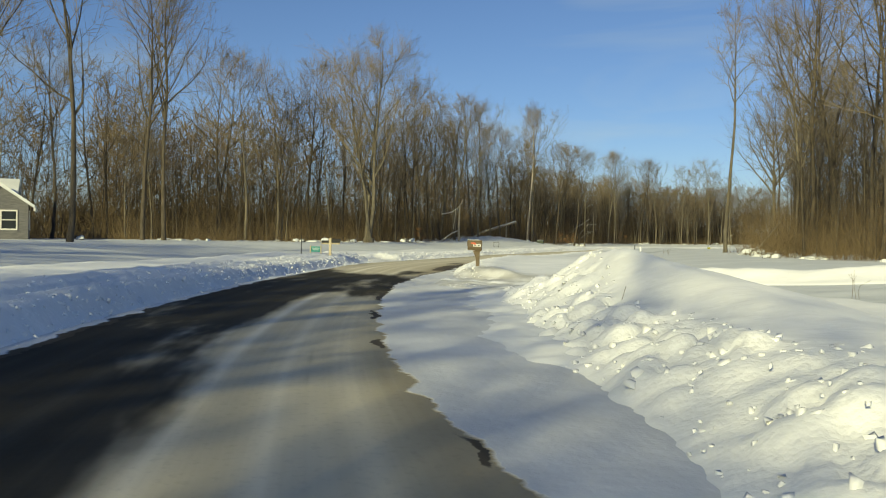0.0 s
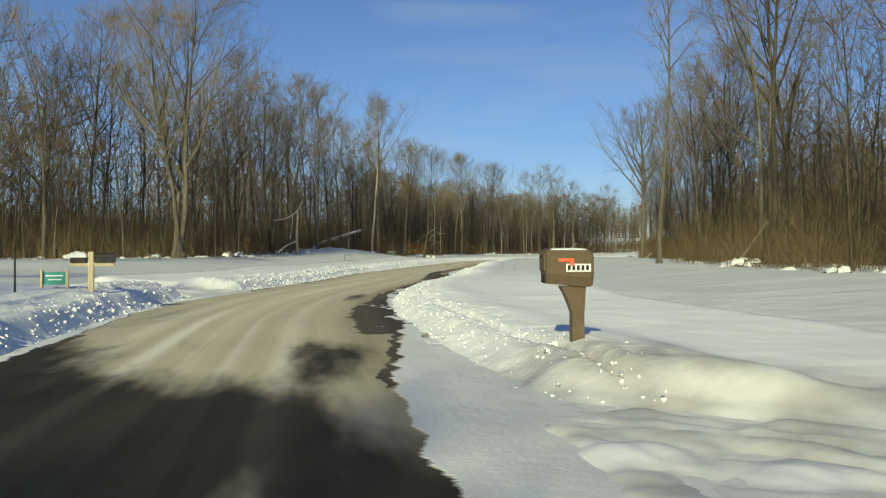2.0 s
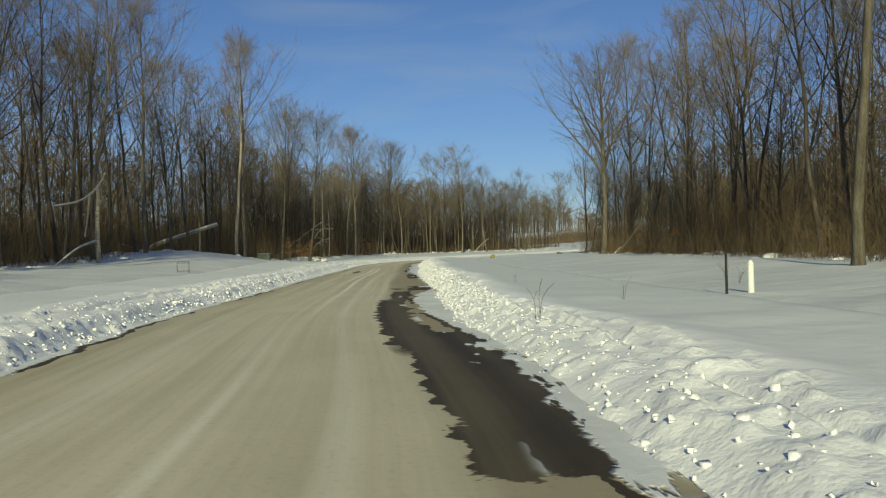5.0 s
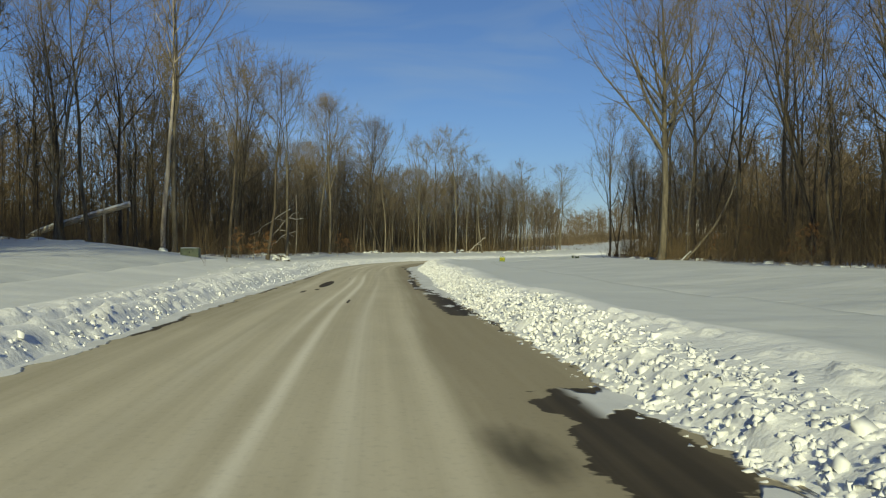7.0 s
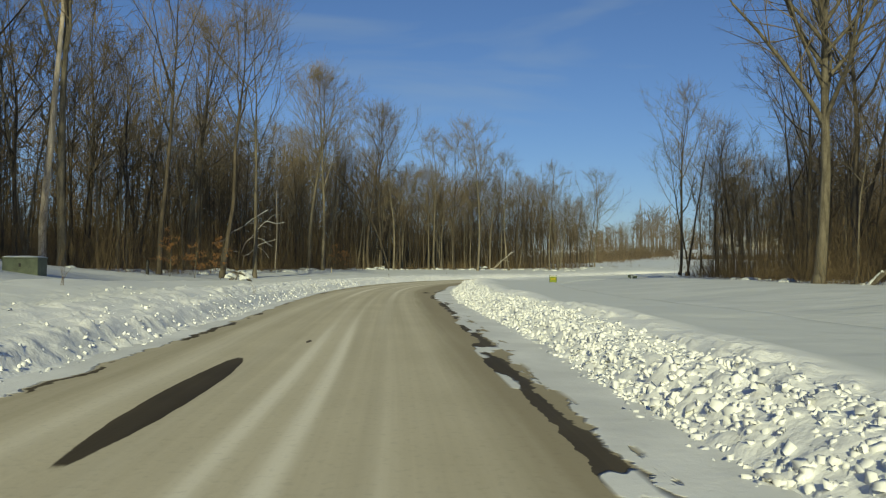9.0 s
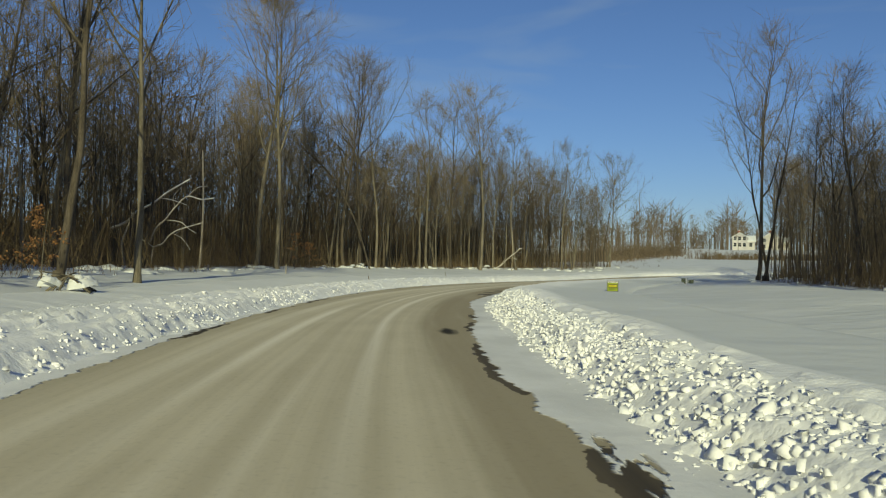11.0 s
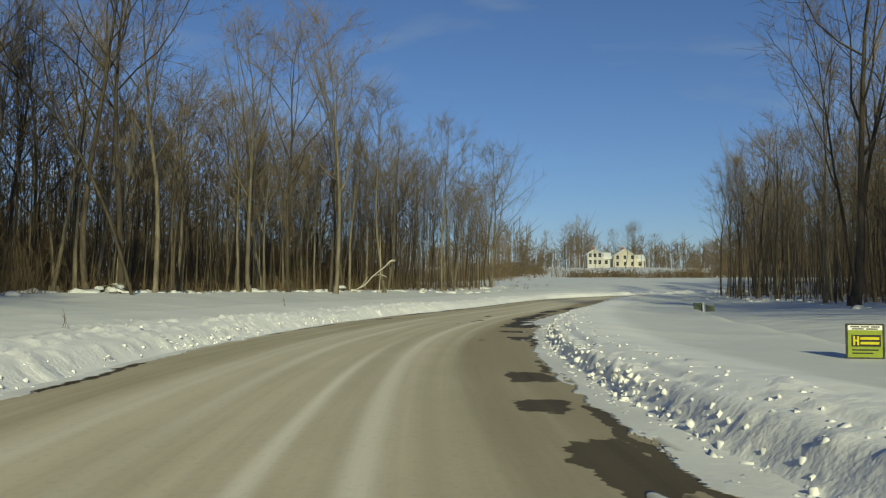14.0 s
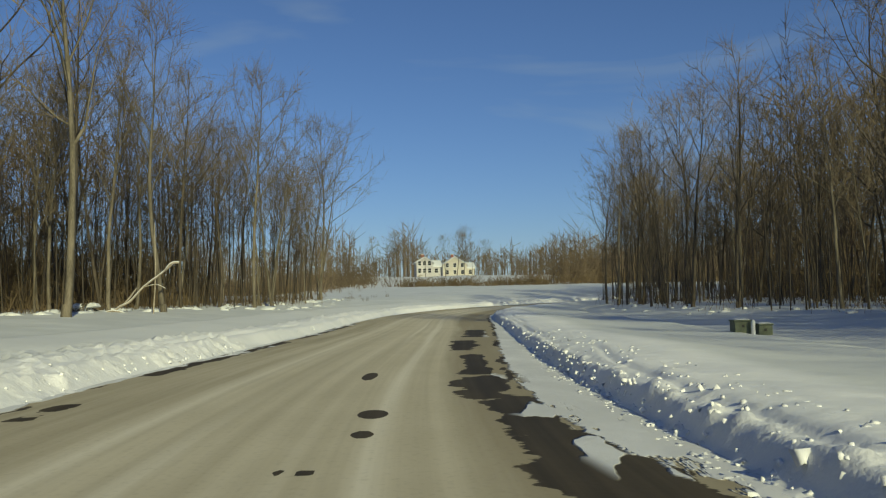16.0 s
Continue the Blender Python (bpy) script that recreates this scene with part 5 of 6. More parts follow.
def build_lot_sign():
    x, y = 50.4, 151.25
    ob = thing("lot_sign", (x, y, gz(x, y) - 0.02), "yellow and lime land sign in black metal frame in snow", "sign", turn=-42)
    for sx in (-0.28, 0.28):
        part("frame_post", boxed(sx - 0.014, sx + 0.014, -0.014, 0.014, -0.3, 0.575, 0.003), STEEL, ob)
    for zz in (0.03, 0.565):
        part("frame_rail", boxed(-0.28, 0.28, -0.012, 0.012, zz - 0.013, zz + 0.013, 0.003), STEEL, ob)
    head = part("header", boxed(-0.262, 0.262, -0.008, 0.008, 0.475, 0.55), WHITE, ob, "white header with dark bars")
    for a, b, c in ((-0.22, -0.09, 0.518), (-0.06, 0.06, 0.518), (0.09, 0.22, 0.518), (-0.20, -0.02, 0.485), (0.02, 0.19, 0.485)):
        part("bar", boxed(a, b, -0.0115, -0.007, c, c + 0.018), BLACK, head)
    panel = part("panel", boxed(-0.262, 0.262, -0.008, 0.008, 0.045, 0.475), LIME, ob)
    dark = part("dark_field", boxed(-0.21, 0.235, -0.0115, -0.007, 0.215, 0.40), BLACK, panel, "black field framing yellow bars")
    for a, b, c, h in ((-0.185, -0.155, 0.235, 0.145), (-0.125, -0.095, 0.235, 0.145), (-0.155, -0.125, 0.295, 0.03), (-0.075, 0.21, 0.325, 0.04), (-0.075, 0.21, 0.25, 0.04)):
        part("bar", boxed(a, b, -0.0155, -0.0105, c, c + h), YELLOW, dark, "yellow bar")
    for a, b, c, h in ((-0.2, 0.2, 0.15, 0.022), (-0.2, 0.12, 0.10, 0.02)):
        part("bar", boxed(a, b, -0.0115, -0.007, c, c + h), BLACK, panel)


def build_sign_frame():
    x, y = 7.15, 97.6
    ob = thing("sign_frame", (x, y, gz(x, y)), "empty dark metal sign frame standing in snow", "sign frame", turn=-20)
    for sx in (-0.31, 0.31):
        part("frame_post", boxed(sx - 0.014, sx + 0.014, -0.014, 0.014, -0.3, 0.58, 0.003), STEEL, ob)
    for zz in (0.08, 0.50, 0.57):
        part("frame_rail", boxed(-0.31, 0.31, -0.012, 0.012, zz - 0.013, zz + 0.013, 0.003), STEEL, ob)


def utility_box(x, y, w, d, h, turn, label, sink=0.12, cap=0.05):
    z = gz(x, y)
    ob = thing("utility_box", (x, y, z), label, "utility box", turn=turn)
    part("body", boxed(-w / 2, w / 2, -d / 2, d / 2, -sink, h, 0.02), GREEN_METAL, ob)
    part("lid", boxed(-w / 2 - 0.02, w / 2 + 0.02, -d / 2 - 0.02, d / 2 + 0.02, h, h + 0.045, 0.012), GREEN_METAL, ob)
    part("hasp", boxed(-0.03, 0.03, -d / 2 - 0.018, -d / 2 - 0.002, h * 0.45, h * 0.7, 0.004), STEEL, ob)
    part("snow_cap", shifted(snow_cap(w, d, cap, x), pose(0, 0, h + 0.055)), SNOW, ob, "cap of snow")


def stake(x, y, h, r, mat, label, name="marker_post"):
    z = gz(x, y)
    ob = thing(name, (x, y, z), label, "post")
    part("shaft", cyl(bmesh.new(), (0, 0, -0.2), (0, 0, h), r, r * 0.92, 10), mat, ob)
    part("tip", cyl(bmesh.new(), (0, 0, h), (0, 0, h + r * 1.2), r * 1.05, r * 0.5, 10), mat, ob)


def limb_mesh(points, r0, r1, seed, sides=9):
    """A crooked round limb through points, with knots."""
    run = sum((Vector(b) - Vector(a)).length for a, b in zip(points, points[1:]))
    line, s = spline(points, min(0.14, run / 5))
    rng = np.random.default_rng(seed)
    bm = bmesh.new()
    rings = []
    for k, p in enumerate(line):
        w = Vector(line[min(k + 1, len(line) - 1)] - line[max(k - 1, 0)]).normalized()
        u = w.cross(Vector((0.2, 0.1, 1))).normalized()
        v = w.cross(u)
        r = r0 + (r1 - r0) * k / len(line)
        rings.append([bm.verts.new(Vector(p) + (u * math.cos(a) + v * math.sin(a)) * r * rng.uniform(0.86, 1.12)) for a in np.arange(sides) / sides * 6.283])
    for a, b in zip(rings, rings[1:]):
        for k in range(sides):
            f = bm.faces.new((a[k], a[(k + 1) % sides], b[(k + 1) % sides], b[k]))
            f.smooth = True
    bm.faces.new(rings[0])
    bm.faces.new(rings[-1])
    bmesh.ops.recalc_face_normals(bm, faces=bm.faces)
    return bm


def snow_on(points, r, seed):
    """Snow lying along the top of a limb."""
    up = [(a, b, c + r * 0.7) for a, b, c in points]
    bm = limb_mesh(up, r * 0.95, r * 0.75, seed, 7)
    return bm


def fallen(name, at, limbs, label, category, mat, snowy=True):
    """Broken limbs lying or leaning; limbs: points, start and end radius, whether snow lies on it."""
    ob = thing(name, at, label, category)
    for k, (pts, r0, r1, white) in enumerate(limbs):
        pts = [(a - at[0], b - at[1], c - at[2]) for a, b, c in pts]
        p = part("trunk" if k == 0 else "branch", limb_mesh(pts, r0, r1, k + 5), mat, ob)
        if white:
            part("snow", snow_on(pts, (r0 + r1) / 2, k + 50), SNOW, p, "snow lying along the top")
    return ob


def build_fallen():
    fallen("leaning_log", (6.2, 134.0, gz(6.2, 134.0)), [
        ([(6.0, 134.1, 1.3), (7.0, 133.7, 2.2), (10.0, 132.4, 3.3), (12.8, 131.2, 4.2)], 0.19, 0.14, True),
        ([(11.2, 131.9, 0.8), (11.25, 131.9, 2.2), (11.2, 131.8, 4.5)], 0.13, 0.07, False),
        ([(6.2, 134.0, 1.5), (5.4, 133.6, 2.2), (4.4, 133.2, 2.6)], 0.06, 0.03, True)], "snow-topped broken log leaning on a stump", "log", DEADWOOD)
    fallen("broken_limbs", (29.4, 162.6, gz(29.4, 162.6)), [
        ([(26.4, 163.9, 2.9), (27.2, 163.5, 3.25), (27.6, 163.3, 3.75), (28.5, 162.9, 4.3), (29.2, 162.6, 4.9), (30.4, 162.0, 5.7)], 0.06, 0.025, True),
        ([(28.4, 163.0, 2.2), (28.7, 162.8, 3.0), (29.1, 162.6, 3.4), (29.6, 162.4, 4.1), (30.2, 162.1, 4.7), (30.9, 161.8, 4.55), (31.6, 161.5, 4.65)], 0.045, 0.02, True),
        ([(28.5, 163.0, 1.0), (28.6, 162.9, 1.9), (29.0, 162.7, 2.1), (29.5, 162.5, 2.7), (31.0, 161.8, 3.3)], 0.04, 0.02, True),
        ([(27.2, 163.5, 0.8), (27.0, 163.6, 2.0), (27.4, 163.4, 3.4)], 0.06, 0.04, False),
        ([(30.9, 161.9, 0.8), (31.0, 161.8, 4.0), (30.9, 161.8, 7.3)], 0.06, 0.035, False),
        ([(29.2, 162.6, 3.4), (29.9, 162.3, 3.3), (30.3, 162.1, 2.95), (30.7, 162.0, 2.7)], 0.025, 0.012, True),
        ([(28.9, 162.8, 4.6), (29.4, 162.4, 4.5), (30.3, 162.1, 4.2)], 0.022, 0.012, True),
        ([(27.5, 163.3, 3.6), (27.3, 163.3, 4.2), (27.5, 163.2, 4.7)], 0.022, 0.010, False),
        ([(29.6, 162.4, 4.1), (29.5, 162.4, 4.7), (29.8, 162.2, 5.1)], 0.020, 0.010, False),
        ([(29.5, 162.5, 2.7), (30.0, 162.2, 2.4), (30.4, 162.0, 1.8)], 0.020, 0.010, True),
        ([(28.6, 162.9, 1.9), (28.0, 163.1, 2.3), (27.7, 163.2, 2.2)], 0.020, 0.010, True),
        ([(30.2, 162.1, 4.7), (30.7, 161.9, 5.2), (31.3, 161.7, 5.3)], 0.018, 0.010, True)], "tangle of snapped limbs with snow on them", "fallen branches", DEADWOOD)
    fallen("fallen_branch", (70.2, 201.3, gz(70.2, 201.3)), [
        ([(69.6, 201.9, 0.35), (70.15, 201.3, 1.05), (70.5, 200.8, 1.35), (71.0, 200.3, 2.1), (71.4, 199.7, 2.6), (71.9, 199.1, 3.2)], 0.055, 0.035, True),
        ([(71.65, 199.35, 2.9), (71.85, 199.1, 3.25), (72.2, 198.8, 3.3)], 0.065, 0.05, True),
        ([(71.0, 200.3, 2.1), (71.5, 199.9, 2.2), (71.8, 199.6, 2.0)], 0.025, 0.012, True),
        ([(71.3, 199.9, 0.6), (71.35, 199.8, 2.5), (71.3, 199.8, 5.4)], 0.045, 0.02, False),
        ([(69.2, 202.6, 0.3), (69.9, 201.5, 0.9), (71.0, 200.6, 0.5)], 0.06, 0.03, True),
        ([(70.3, 201.2, 1.1), (70.9, 201.5, 1.6), (71.5, 201.9, 2.1)], 0.06, 0.03, False)], "pale broken branch arching out of the snow", "fallen branch", DEADWOOD)
    fallen("leaning_dead_tree", (51.6, 122.8, gz(51.6, 122.8)), [
        ([(51.0, 123.4, 0.3), (51.9, 122.8, 1.5), (53.0, 122.1, 3.2), (53.9, 121.5, 5.4), (54.5, 121.1, 8.2)], 0.10, 0.05, False),
        ([(50.9, 123.4, 0.35), (51.3, 123.2, 0.8), (51.5, 123.0, 1.1)], 0.12, 0.09, True)], "leaning dead trunk with snow on its foot", "fallen trunk", BARK)
    fallen("leaning_dead_tree", (23.0, 58.6, gz(23.0, 58.6)), [
        ([(22.6, 58.6, 0.3), (23.6, 58.5, 1.6), (24.6, 58.4, 2.9)], 0.10, 0.05, False)], "leaning dead trunk at the thicket's edge", "fallen trunk", BARK)
    fallen("broken_limbs", (2.9, 106.0, gz(2.9, 106.0)), [
        ([(2.95, 106.0, 0.6), (2.9, 106.0, 3.0), (3.0, 105.9, 5.6)], 0.16, 0.10, False),
        ([(3.4, 105.7, 6.4), (3.03, 105.9, 5.66), (2.6, 106.1, 5.2), (1.9, 106.3, 4.75), (0.6, 106.8, 4.5)], 0.06, 0.04, True),
        ([(2.5, 106.1, 5.1), (2.4, 106.2, 4.0), (2.2, 106.2, 2.6)], 0.07, 0.04, True),
        ([(2.9, 106.0, 2.4), (1.8, 105.4, 1.9), (0.6, 105.0, 0.9)], 0.07, 0.04, True)], "snapped tree top with a snowy side limb", "fallen branches", DEADWOOD)
    # a tree that leans towards the open
    fallen("leaning_tree", (46.5, 181.0, gz(46.5, 181.0)), [
        ([(47.2, 180.4, 0.4), (46.0, 181.0, 4.6), (44.0, 181.6, 8.4), (40.4, 182.6, 11.8)], 0.085, 0.03, False),
        ([(44.6, 181.4, 7.4), (43.6, 181.0, 10.0), (43.4, 180.8, 12.6)], 0.045, 0.02, False),
        ([(43.0, 181.9, 9.4), (41.8, 181.2, 11.2), (41.2, 181.0, 12.8)], 0.035, 0.015, False)], "leaning leafless tree bowed over its neighbours", "tree", BARK_DARK_SHADED)


def brush_pile(x, y, size, seed):
    rng = np.random.default_rng(seed)
    z = gz(x, y)
    ob = thing("brush_pile", (x, y, z), "low pile of cut brush capped with snow", "brush pile", "snow-capped brush piles")
    for k in range(9):
        a, b = rng.uniform(0, 6.28), rng.uniform(0.3, 1.0) * size
        p = (math.cos(a) * b, math.sin(a) * b * 0.7, rng.uniform(0.1, 0.45) * size)
        part("stick", limb_mesh([(-p[0], -p[1], -0.05), (0, 0, 0.3 * size), p], 0.035, 0.015, k, 5), BARK, ob)
    for k in range(5):
        w, a = size * rng.uniform(0.18, 0.42), rng.uniform(0, 6.28)
        part("snow_cap", shifted(snow_cap(w * 1.5, w, 0.42 * w, seed + k, 0.06), pose(0.42 * size * math.cos(a), 0.25 * size * math.sin(a), size * rng.uniform(0.10, 0.27), rng.normal(0, 9), rng.normal(0, 9), 57 * a)), SNOW, ob, "lumpy cap of snow")


def weed(x, y, h, n, seed, label="dry brown weed stalks standing in snow"):
    rng = np.random.default_rng(seed)
    z = gz(x, y)
    ob = thing("dry_weed", (x, y, z), label, "weed", "dry weeds in the snow")
    for k in range(n):
        w = rng.normal(0, 0.28, 2) * h
        hh = h * rng.uniform(0.6, 1.1)
        pts = [(rng.normal(0, 0.05), rng.normal(0, 0.05), -0.1), (w[0] * 0.3, w[1] * 0.3, hh * 0.6), (w[0], w[1], hh)]
        st = part("stalk", limb_mesh(pts, 0.005, 0.003, seed + k, 4), BRUSH, ob)
        if k % 2 == 0:
            a = rng.normal(0, 0.16, 2) * h
            part("side_stalk", limb_mesh([pts[1], (pts[1][0] + a[0] * 0.5, pts[1][1] + a[1] * 0.5, hh * 0.72), (pts[1][0] + a[0], pts[1][1] + a[1], hh * 0.85)], 0.003, 0.002, seed + k, 4), BRUSH, st)


def window_on(parent, w, h, m):
    """A sash window set on a wall; m maps its plane (x right, z up, -y out) into place."""
    fr = bmesh.new()
    for a in ((-w / 2 - 0.08, -w / 2, -h / 2, h / 2), (w / 2, w / 2 + 0.08, -h / 2, h / 2), (-w / 2 - 0.08, w / 2 + 0.08, h / 2, h / 2 + 0.1), (-w / 2 - 0.08, w / 2 + 0.08, -h / 2 - 0.1, -h / 2), (-w / 2, w / 2, -0.03, 0.03)):
        box(fr, a[0], a[1], -0.06, 0.02, a[2], a[3])
    win = part("window", shifted(fr, m), TRIM, parent)
    part("pane", shifted(boxed(-w / 2, w / 2, -0.02, 0.0, -h / 2, h / 2), m), GLASS, win)


def gabled(parent, x0, x1, y0, y1, z0, eave, ridge, wall, along_x=True, over=0.4):
    """Walls and a snow-covered gable roof."""
    if along_x:
        prof = [(y0, z0), (y1, z0), (y1, eave), ((y0 + y1) / 2, ridge), (y0, eave)]
        secs = [[(xx, a, b) for a, b in prof] for xx in (x0, x1)]
    else:
        prof = [(x0, z0), (x1, z0), (x1, eave), ((x0 + x1) / 2, ridge), (x0, eave)]
        secs = [[(a, yy, b) for a, b in prof] for yy in (y0, y1)]
    part("wall", loft(secs), wall, parent)
    lo, hi = (y0, y1) if along_x else (x0, x1)
    mid = (lo + hi) / 2
    sl = (ridge - eave) / (mid - lo)
    pr = [(lo - over, eave - over * sl + 0.02), (mid, ridge + 0.02), (hi + over, eave - over * sl + 0.02), (hi + over, eave - over * sl + 0.24), (mid, ridge + 0.28), (lo - over, eave - over * sl + 0.24)]
    e0, e1 = ((x0, x1) if along_x else (y0, y1))
    secs = [[((xx, a, b) if along_x else (a, xx, b)) for a, b in pr] for xx in (e0 - over, e1 + over)]
    roof = part("roof", loft(secs), SNOW, parent, "roof covered with snow")
    for side_ in (lo - over - 0.06, hi + over - 0.06):
        zz = eave - over * sl
        if along_x:
            part("fascia", boxed(e0 - over, e1 + over, side_, side_ + 0.12, zz - 0.16, zz + 0.06), TRIM, roof)
        else:
            part("fascia", boxed(side_, side_ + 0.12, e0 - over, e1 + over, zz - 0.16, zz + 0.06), TRIM, roof)


def build_houses():
    x, y = -34.6, 61.0
    z = gz(x, y) - 0.2
    h = thing("house", (x, y, z), "low grey house with a snow-covered roof among trees", "house", turn=24)
    gabled(h, -7, 3.0, -4, 4, -0.5, 2.7, 4.4, SIDING)
    gabled(h, 0.2, 4.2, -5.6, -3.0, -0.5, 2.6, 4.0, SIDING, along_x=False)
    for wx in (-5.2, -2.6):
        window_on(h, 1.0, 1.2, pose(wx, -4.0, 1.6))
    for wx in (1.3, 3.0):
        window_on(h, 0.9, 1.2, pose(wx, -5.6, 1.5))
    window_on(h, 1.0, 1.2, pose(4.2, -4.3, 1.5, 0, 0, 90))
    ch = part("chimney", boxed(1.2, 1.9, 1.0, 1.7, 3.0, 6.6, 0.02), BRICK, h)
    part("chimney_cap", boxed(1.1, 2.0, 0.9, 1.8, 6.6, 6.75, 0.02), TRIM, ch)
    for x, y, w, d, eave, ridge, wall, turn, label in ((224, 322, 4.6, 6, 3.8, 5.2, WHITE_SIDING, -40, "white two-storey house with snow on its roof"),
                                                      (243, 327, 7.5, 7, 3.8, 6.0, CREAM, -40, "cream gabled house with a snow-covered roof"),
                                                      (232, 262, 5.5, 6, 3.6, 5.2, WHITE_SIDING, -50, "pale house half hidden behind trees")):
        z = gz(x, y)
        h = thing("house", (x, y, z), label, "house", turn=turn)
        gabled(h, -w / 2, w / 2, -d / 2, d / 2, -2, eave, ridge, wall, along_x=False)
        for fl in (1.4, 3.5):
            for k in range(3):
                window_on(h, 0.9, 1.2, pose((k - 1) * w / 3.2, -d / 2, fl))
        gabled(h, w / 2, w / 2 + 2.4, -d / 2 + 1, d / 2 - 1, -2, 2.8, 4.2, wall)
        window_on(h, 1.0, 1.2, pose(w / 2 + 1.2, -d / 2 + 1, 1.4))
        ch = part("chimney", boxed(-0.4, 0.4, 1.0, 1.7, eave, ridge + 1.0), BRICK, h)
        part("chimney_cap", boxed(-0.5, 0.5, 0.9, 1.8, ridge + 1.0, ridge + 1.15), TRIM, ch)


build_mailbox()
build_left_post()
build_yard_sign()
build_lot_sign()
build_sign_frame()
utility_box(71.0, 169.75, 0.42, 0.42, 0.27, -50, "low green utility pedestal with snow on its lid", 0.12, 0.025)
utility_box(71.3, 169.28, 0.36, 0.42, 0.26, -50, "low green utility pedestal beside a white post", 0.12, 0.025)
stake(70.85, 169.35, 0.36, 0.05, WHITE, "short white marker post between utility boxes")
utility_box(15.6, 122.8, 1.0, 0.7, 0.42, -18, "squat green transformer box half buried in snow", 0.4, 0.04)
stake(19.9, 138.6, 0.62, 0.09, STEEL, "dark square-topped utility post in the snow", "utility_post")
stake(36.3, 164.6, 0.55, 0.025, POST_WOOD, "thin weathered stake standing in the snow")
stake(16.6, 66.5, 0.62, 0.07, WHITE, "pale cable pedestal standing in the snow", "cable_pedestal")
stake(16.2, 66.8, 0.85, 0.03, STEEL, "dark metal stake beside a cable pedestal")
stake(-6.2, 37.9, 0.9, 0.02, STEEL, "thin dark driveway stake in the snow")
build_fallen()
for k, (x, y, size) in enumerate(((21.8, 56.2, 1.1), (19.0, 46.4, 0.7), (-3.2, 93.0, 1.4), (-8.5, 82.0, 1.0), (-13.0, 78.0, 0.9), (24.5, 139.8, 1.2), (46.6, 182.5, 1.1), (69.3, 203.0, 1.2), (-27.0, 62.0, 1.1))):
    brush_pile(x, y, size, k + 3)
for k, (x, y, h, n) in enumerate(((9.65, 63.3, 0.75, 3), (13.3, 66.4, 0.45, 2), (20.3, 71.6, 0.6, 6), (19.4, 70.0, 0.5, 4), (16.8, 117.4, 0.6, 5), (15.0, 112.0, 0.5, 3), (8.4, 16.4, 0.55, 3), (2.6, 11.5, 0.5, 1), (3.4, 12.6, 0.4, 1), (15.2, 75.0, 0.3, 2), (22.0, 121.0, 0.35, 3), (41.0, 163.0, 0.4, 4), (52.0, 176.0, 0.4, 4))):
    weed(x, y, h, n, 60 + k * 7)
build_houses()


def build_rough_growth():
    """Weeds in the open field past the wood, and the hedge in front of the far houses."""
    rng = np.random.default_rng(44)
    pts = np.column_stack([rng.uniform(88, 150, 90), rng.uniform(212, 265, 90)])
    pts = pts[(pts[:, 1] - pts[:, 0]) > 112]
    v, f = brush(pts, rng, (0.25, 0.7), 6, 0.02, 0.2)
    tagged(new("field_weeds", mesh_from("field_weeds", v, f, BRUSH)), "scattered dry weeds poking through snow", "weeds", kind="stuff")
    a = rng.uniform(0, 1, 480)
    pts = np.column_stack([192 + 30 * a, 262 - 26 * a]) + rng.uniform(0, 36, (480, 1)) * np.array([[0.95, 0.1]]) + rng.normal(0, 3.0, (480, 2))
    v, f = brush(pts, rng, (4.0, 9.5), 11, 0.06, 1.0, 3, 1.0)
    tagged(new("thicket", mesh_from("thicket", v, f, FARWOOD)), "dense leafless thicket beside the far field", "woodland", kind="stuff")
    a = rng.uniform(0, 1, 420)
    pts = np.column_stack([112 + 66 * a, 258 + 46 * a]) + rng.normal(0, 1, (420, 2)) * (5, 5)
    v, f = brush(pts, rng, (1.5, 5.0), 8, 0.06, 0.9, 3, 1.25)
    tagged(new("tree_belt", mesh_from("tree_belt", v, f, FARWOOD)), "loose belt of bare trees before the far woods", "woodland", kind="stuff")
    a = rng.uniform(0, 1, 330)
    pts = np.column_stack([165 + 65 * a, 272 - 62 * a]) + rng.normal(0, 3.5, (330, 2))
    v, f = brush(pts, rng, (1.2, 2.6), 12, 0.07, 0.9)
    tagged(new("hedge", mesh_from("hedge", v, f, BRUSH)), "dense brown hedgerow across the far field", "hedge", kind="stuff")


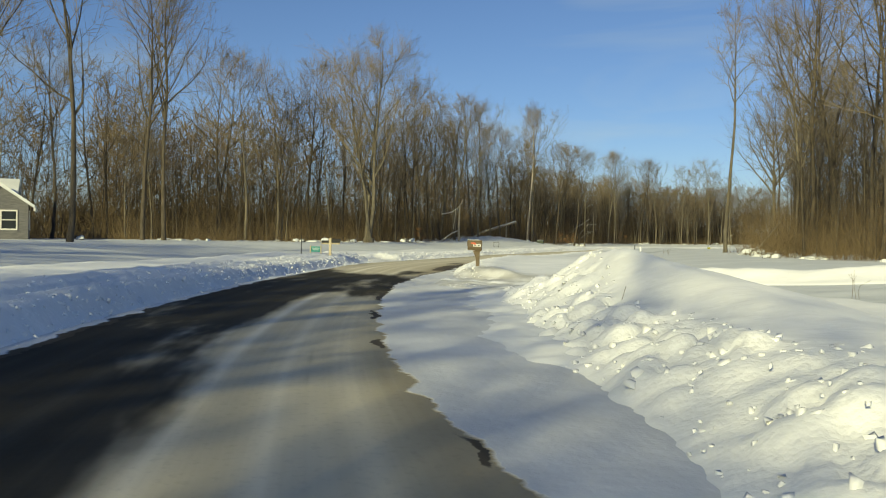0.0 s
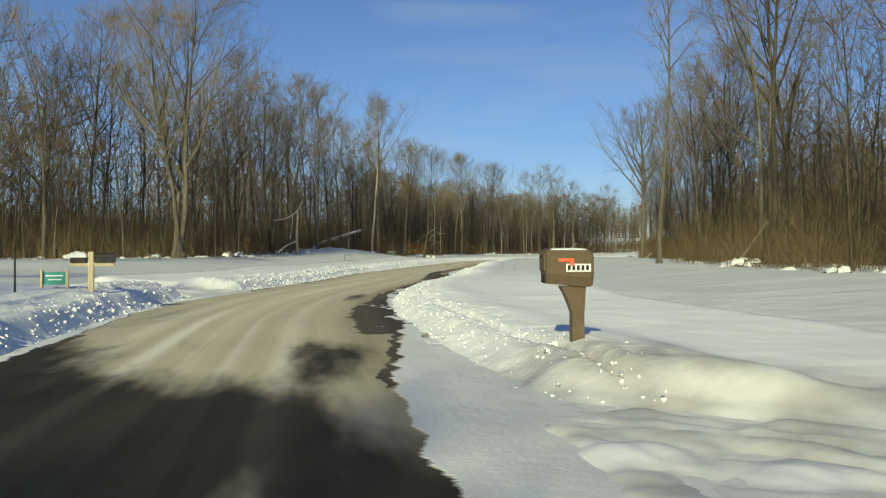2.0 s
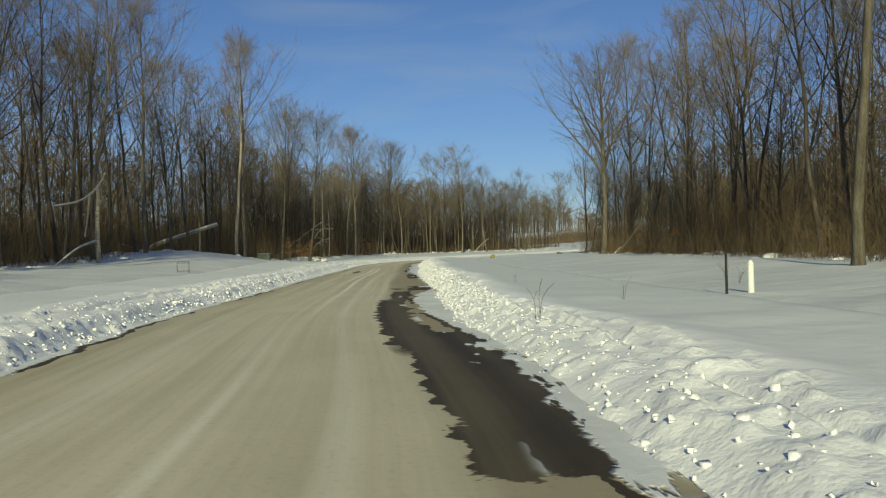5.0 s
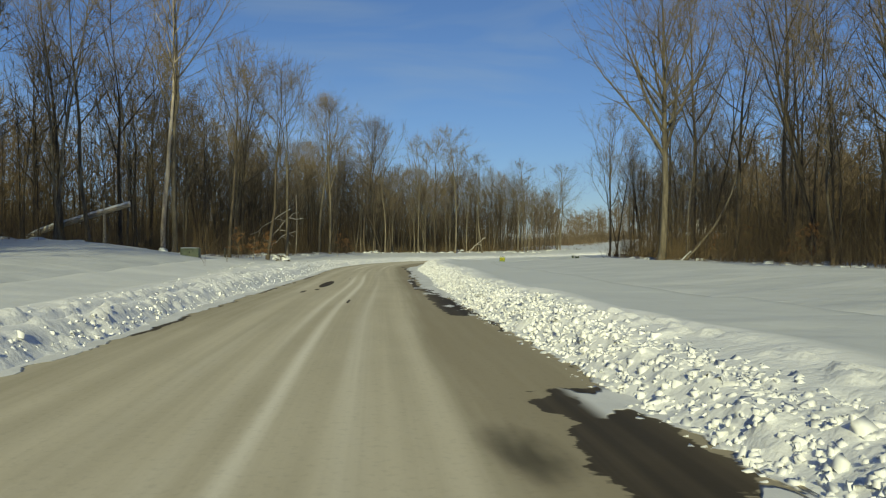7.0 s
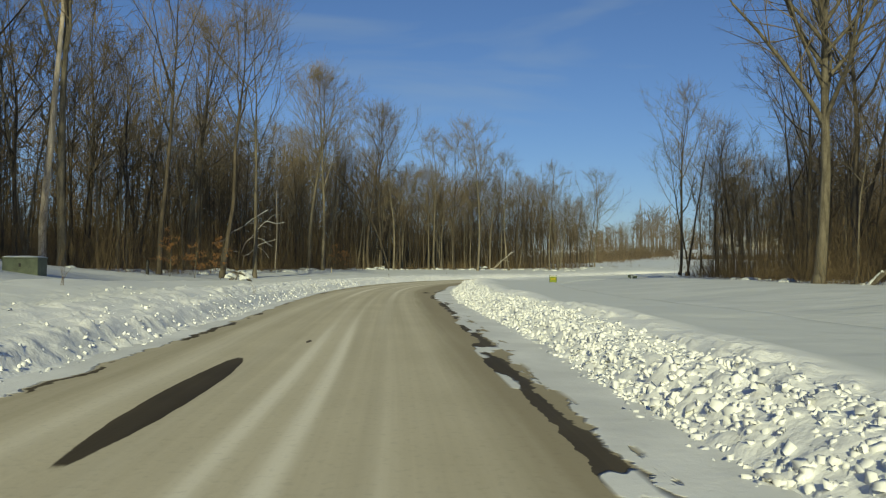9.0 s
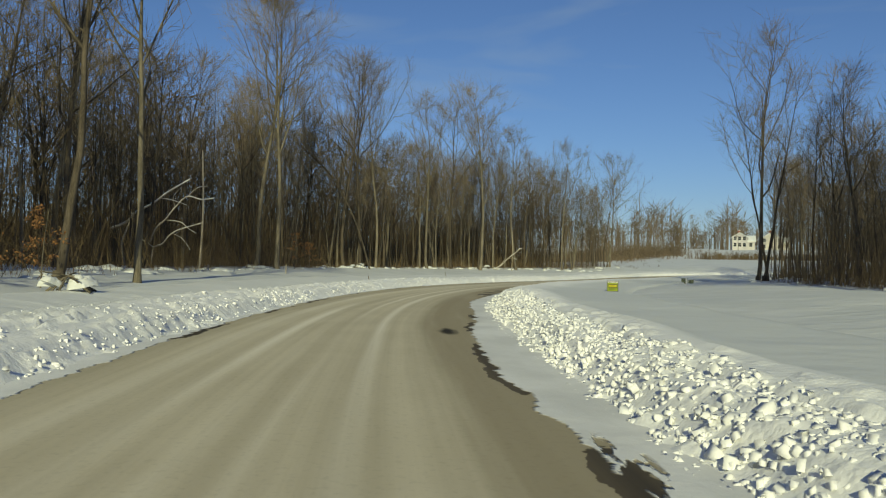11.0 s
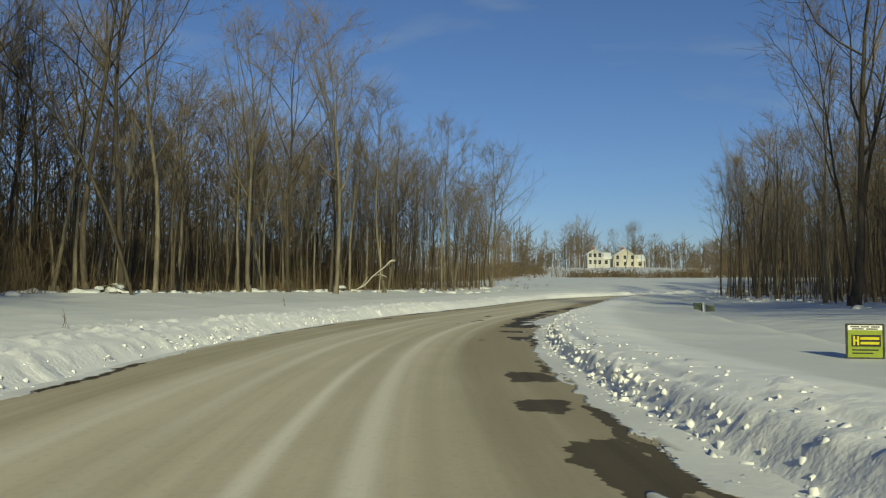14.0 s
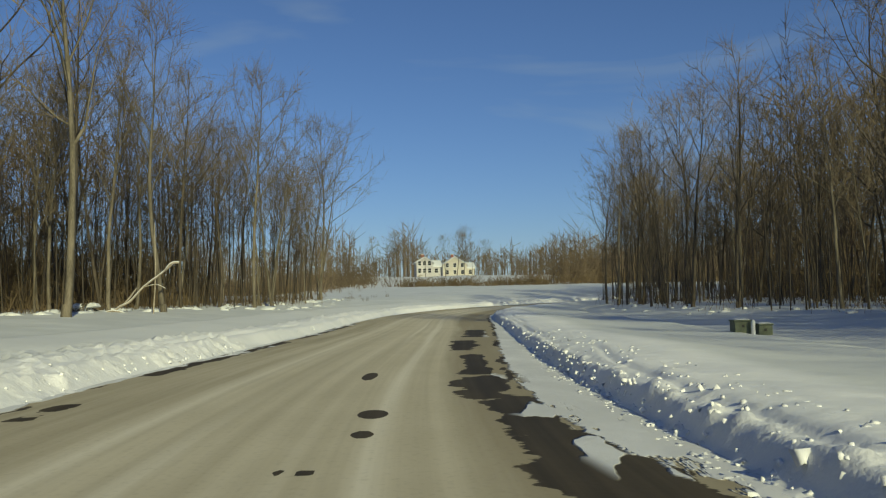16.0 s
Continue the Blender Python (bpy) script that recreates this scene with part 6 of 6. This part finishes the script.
build_rough_growth()
for k, (x, y) in enumerate(((214, 312), (219, 309), (226, 311), (233, 314), (239, 316), (248, 318), (208, 318), (252, 330), (228, 334), (212, 330), (222, 258), (238, 254), (226, 268), (243, 262))):
    plant(FOREST[k % 5], BARK_DARK_SHADED, "bare yard tree near the far houses", x, y, 0.55 + 0.08 * (k % 4), k * 50.0, "yard trees by the far houses")


# young beeches that keep their dry leaves
LEAF = two_tone("dry_leaves", (0.20, 0.095, 0.035), (0.38, 0.20, 0.085), 3.0, 0.8, 0.1, 0.002)


def leafy_sapling(x, y, h, seed):
    rng = np.random.default_rng(seed)
    z = gz(x, y)
    ob = thing("sapling", (x, y, z), "young tree still holding dry orange-brown leaves", "sapling", "leaf-holding saplings")
    part("stem", limb_mesh([(0, 0, -0.1), (0.05, 0.02, h * 0.5), (rng.normal(0, 0.1), rng.normal(0, 0.1), h)], 0.025, 0.008, seed, 5), BARK, ob)
    segs, leaves = [], []
    for k in range(16):
        zz = h * rng.uniform(0.2, 0.95)
        a = rng.uniform(0, 6.28)
        ln = (1.1 - zz / h) * h * 0.4 + 0.15
        q = np.array((math.cos(a) * ln, math.sin(a) * ln, zz + ln * 0.15))
        segs.append((0, 0, zz, *q, 0.008, 0))
        for _ in range(14):
            p = np.array((0, 0, zz)) + (q - (0, 0, zz)) * rng.uniform(0.25, 1.0) + rng.normal(0, 0.05, 3)
            leaves.append((*p, *(p + rng.normal(0, 0.055, 3) + (0, 0, -0.03)), 0.028, 0))
    for nm, sg, mt in (("twigs", segs, BARK), ("leaves", leaves, LEAF)):
        v, f = cones(sg)
        o = new(nm, mesh_from(nm, v, f, mt))
        o.parent = ob


for k, (x, y, h) in enumerate(((21.0, 139.2, 2.6), (22.3, 140.0, 2.0), (23.8, 141.5, 2.4), (38.6, 171.8, 2.6), (40.0, 173.2, 2.0), (53.5, 122.5, 2.2), (55.0, 121.0, 2.8), (45.5, 106.5, 2.4), (47.0, 109.0, 2.0), (-2.0, 97.0, 2.2))):
    leafy_sapling(x, y, h, 200 + k)
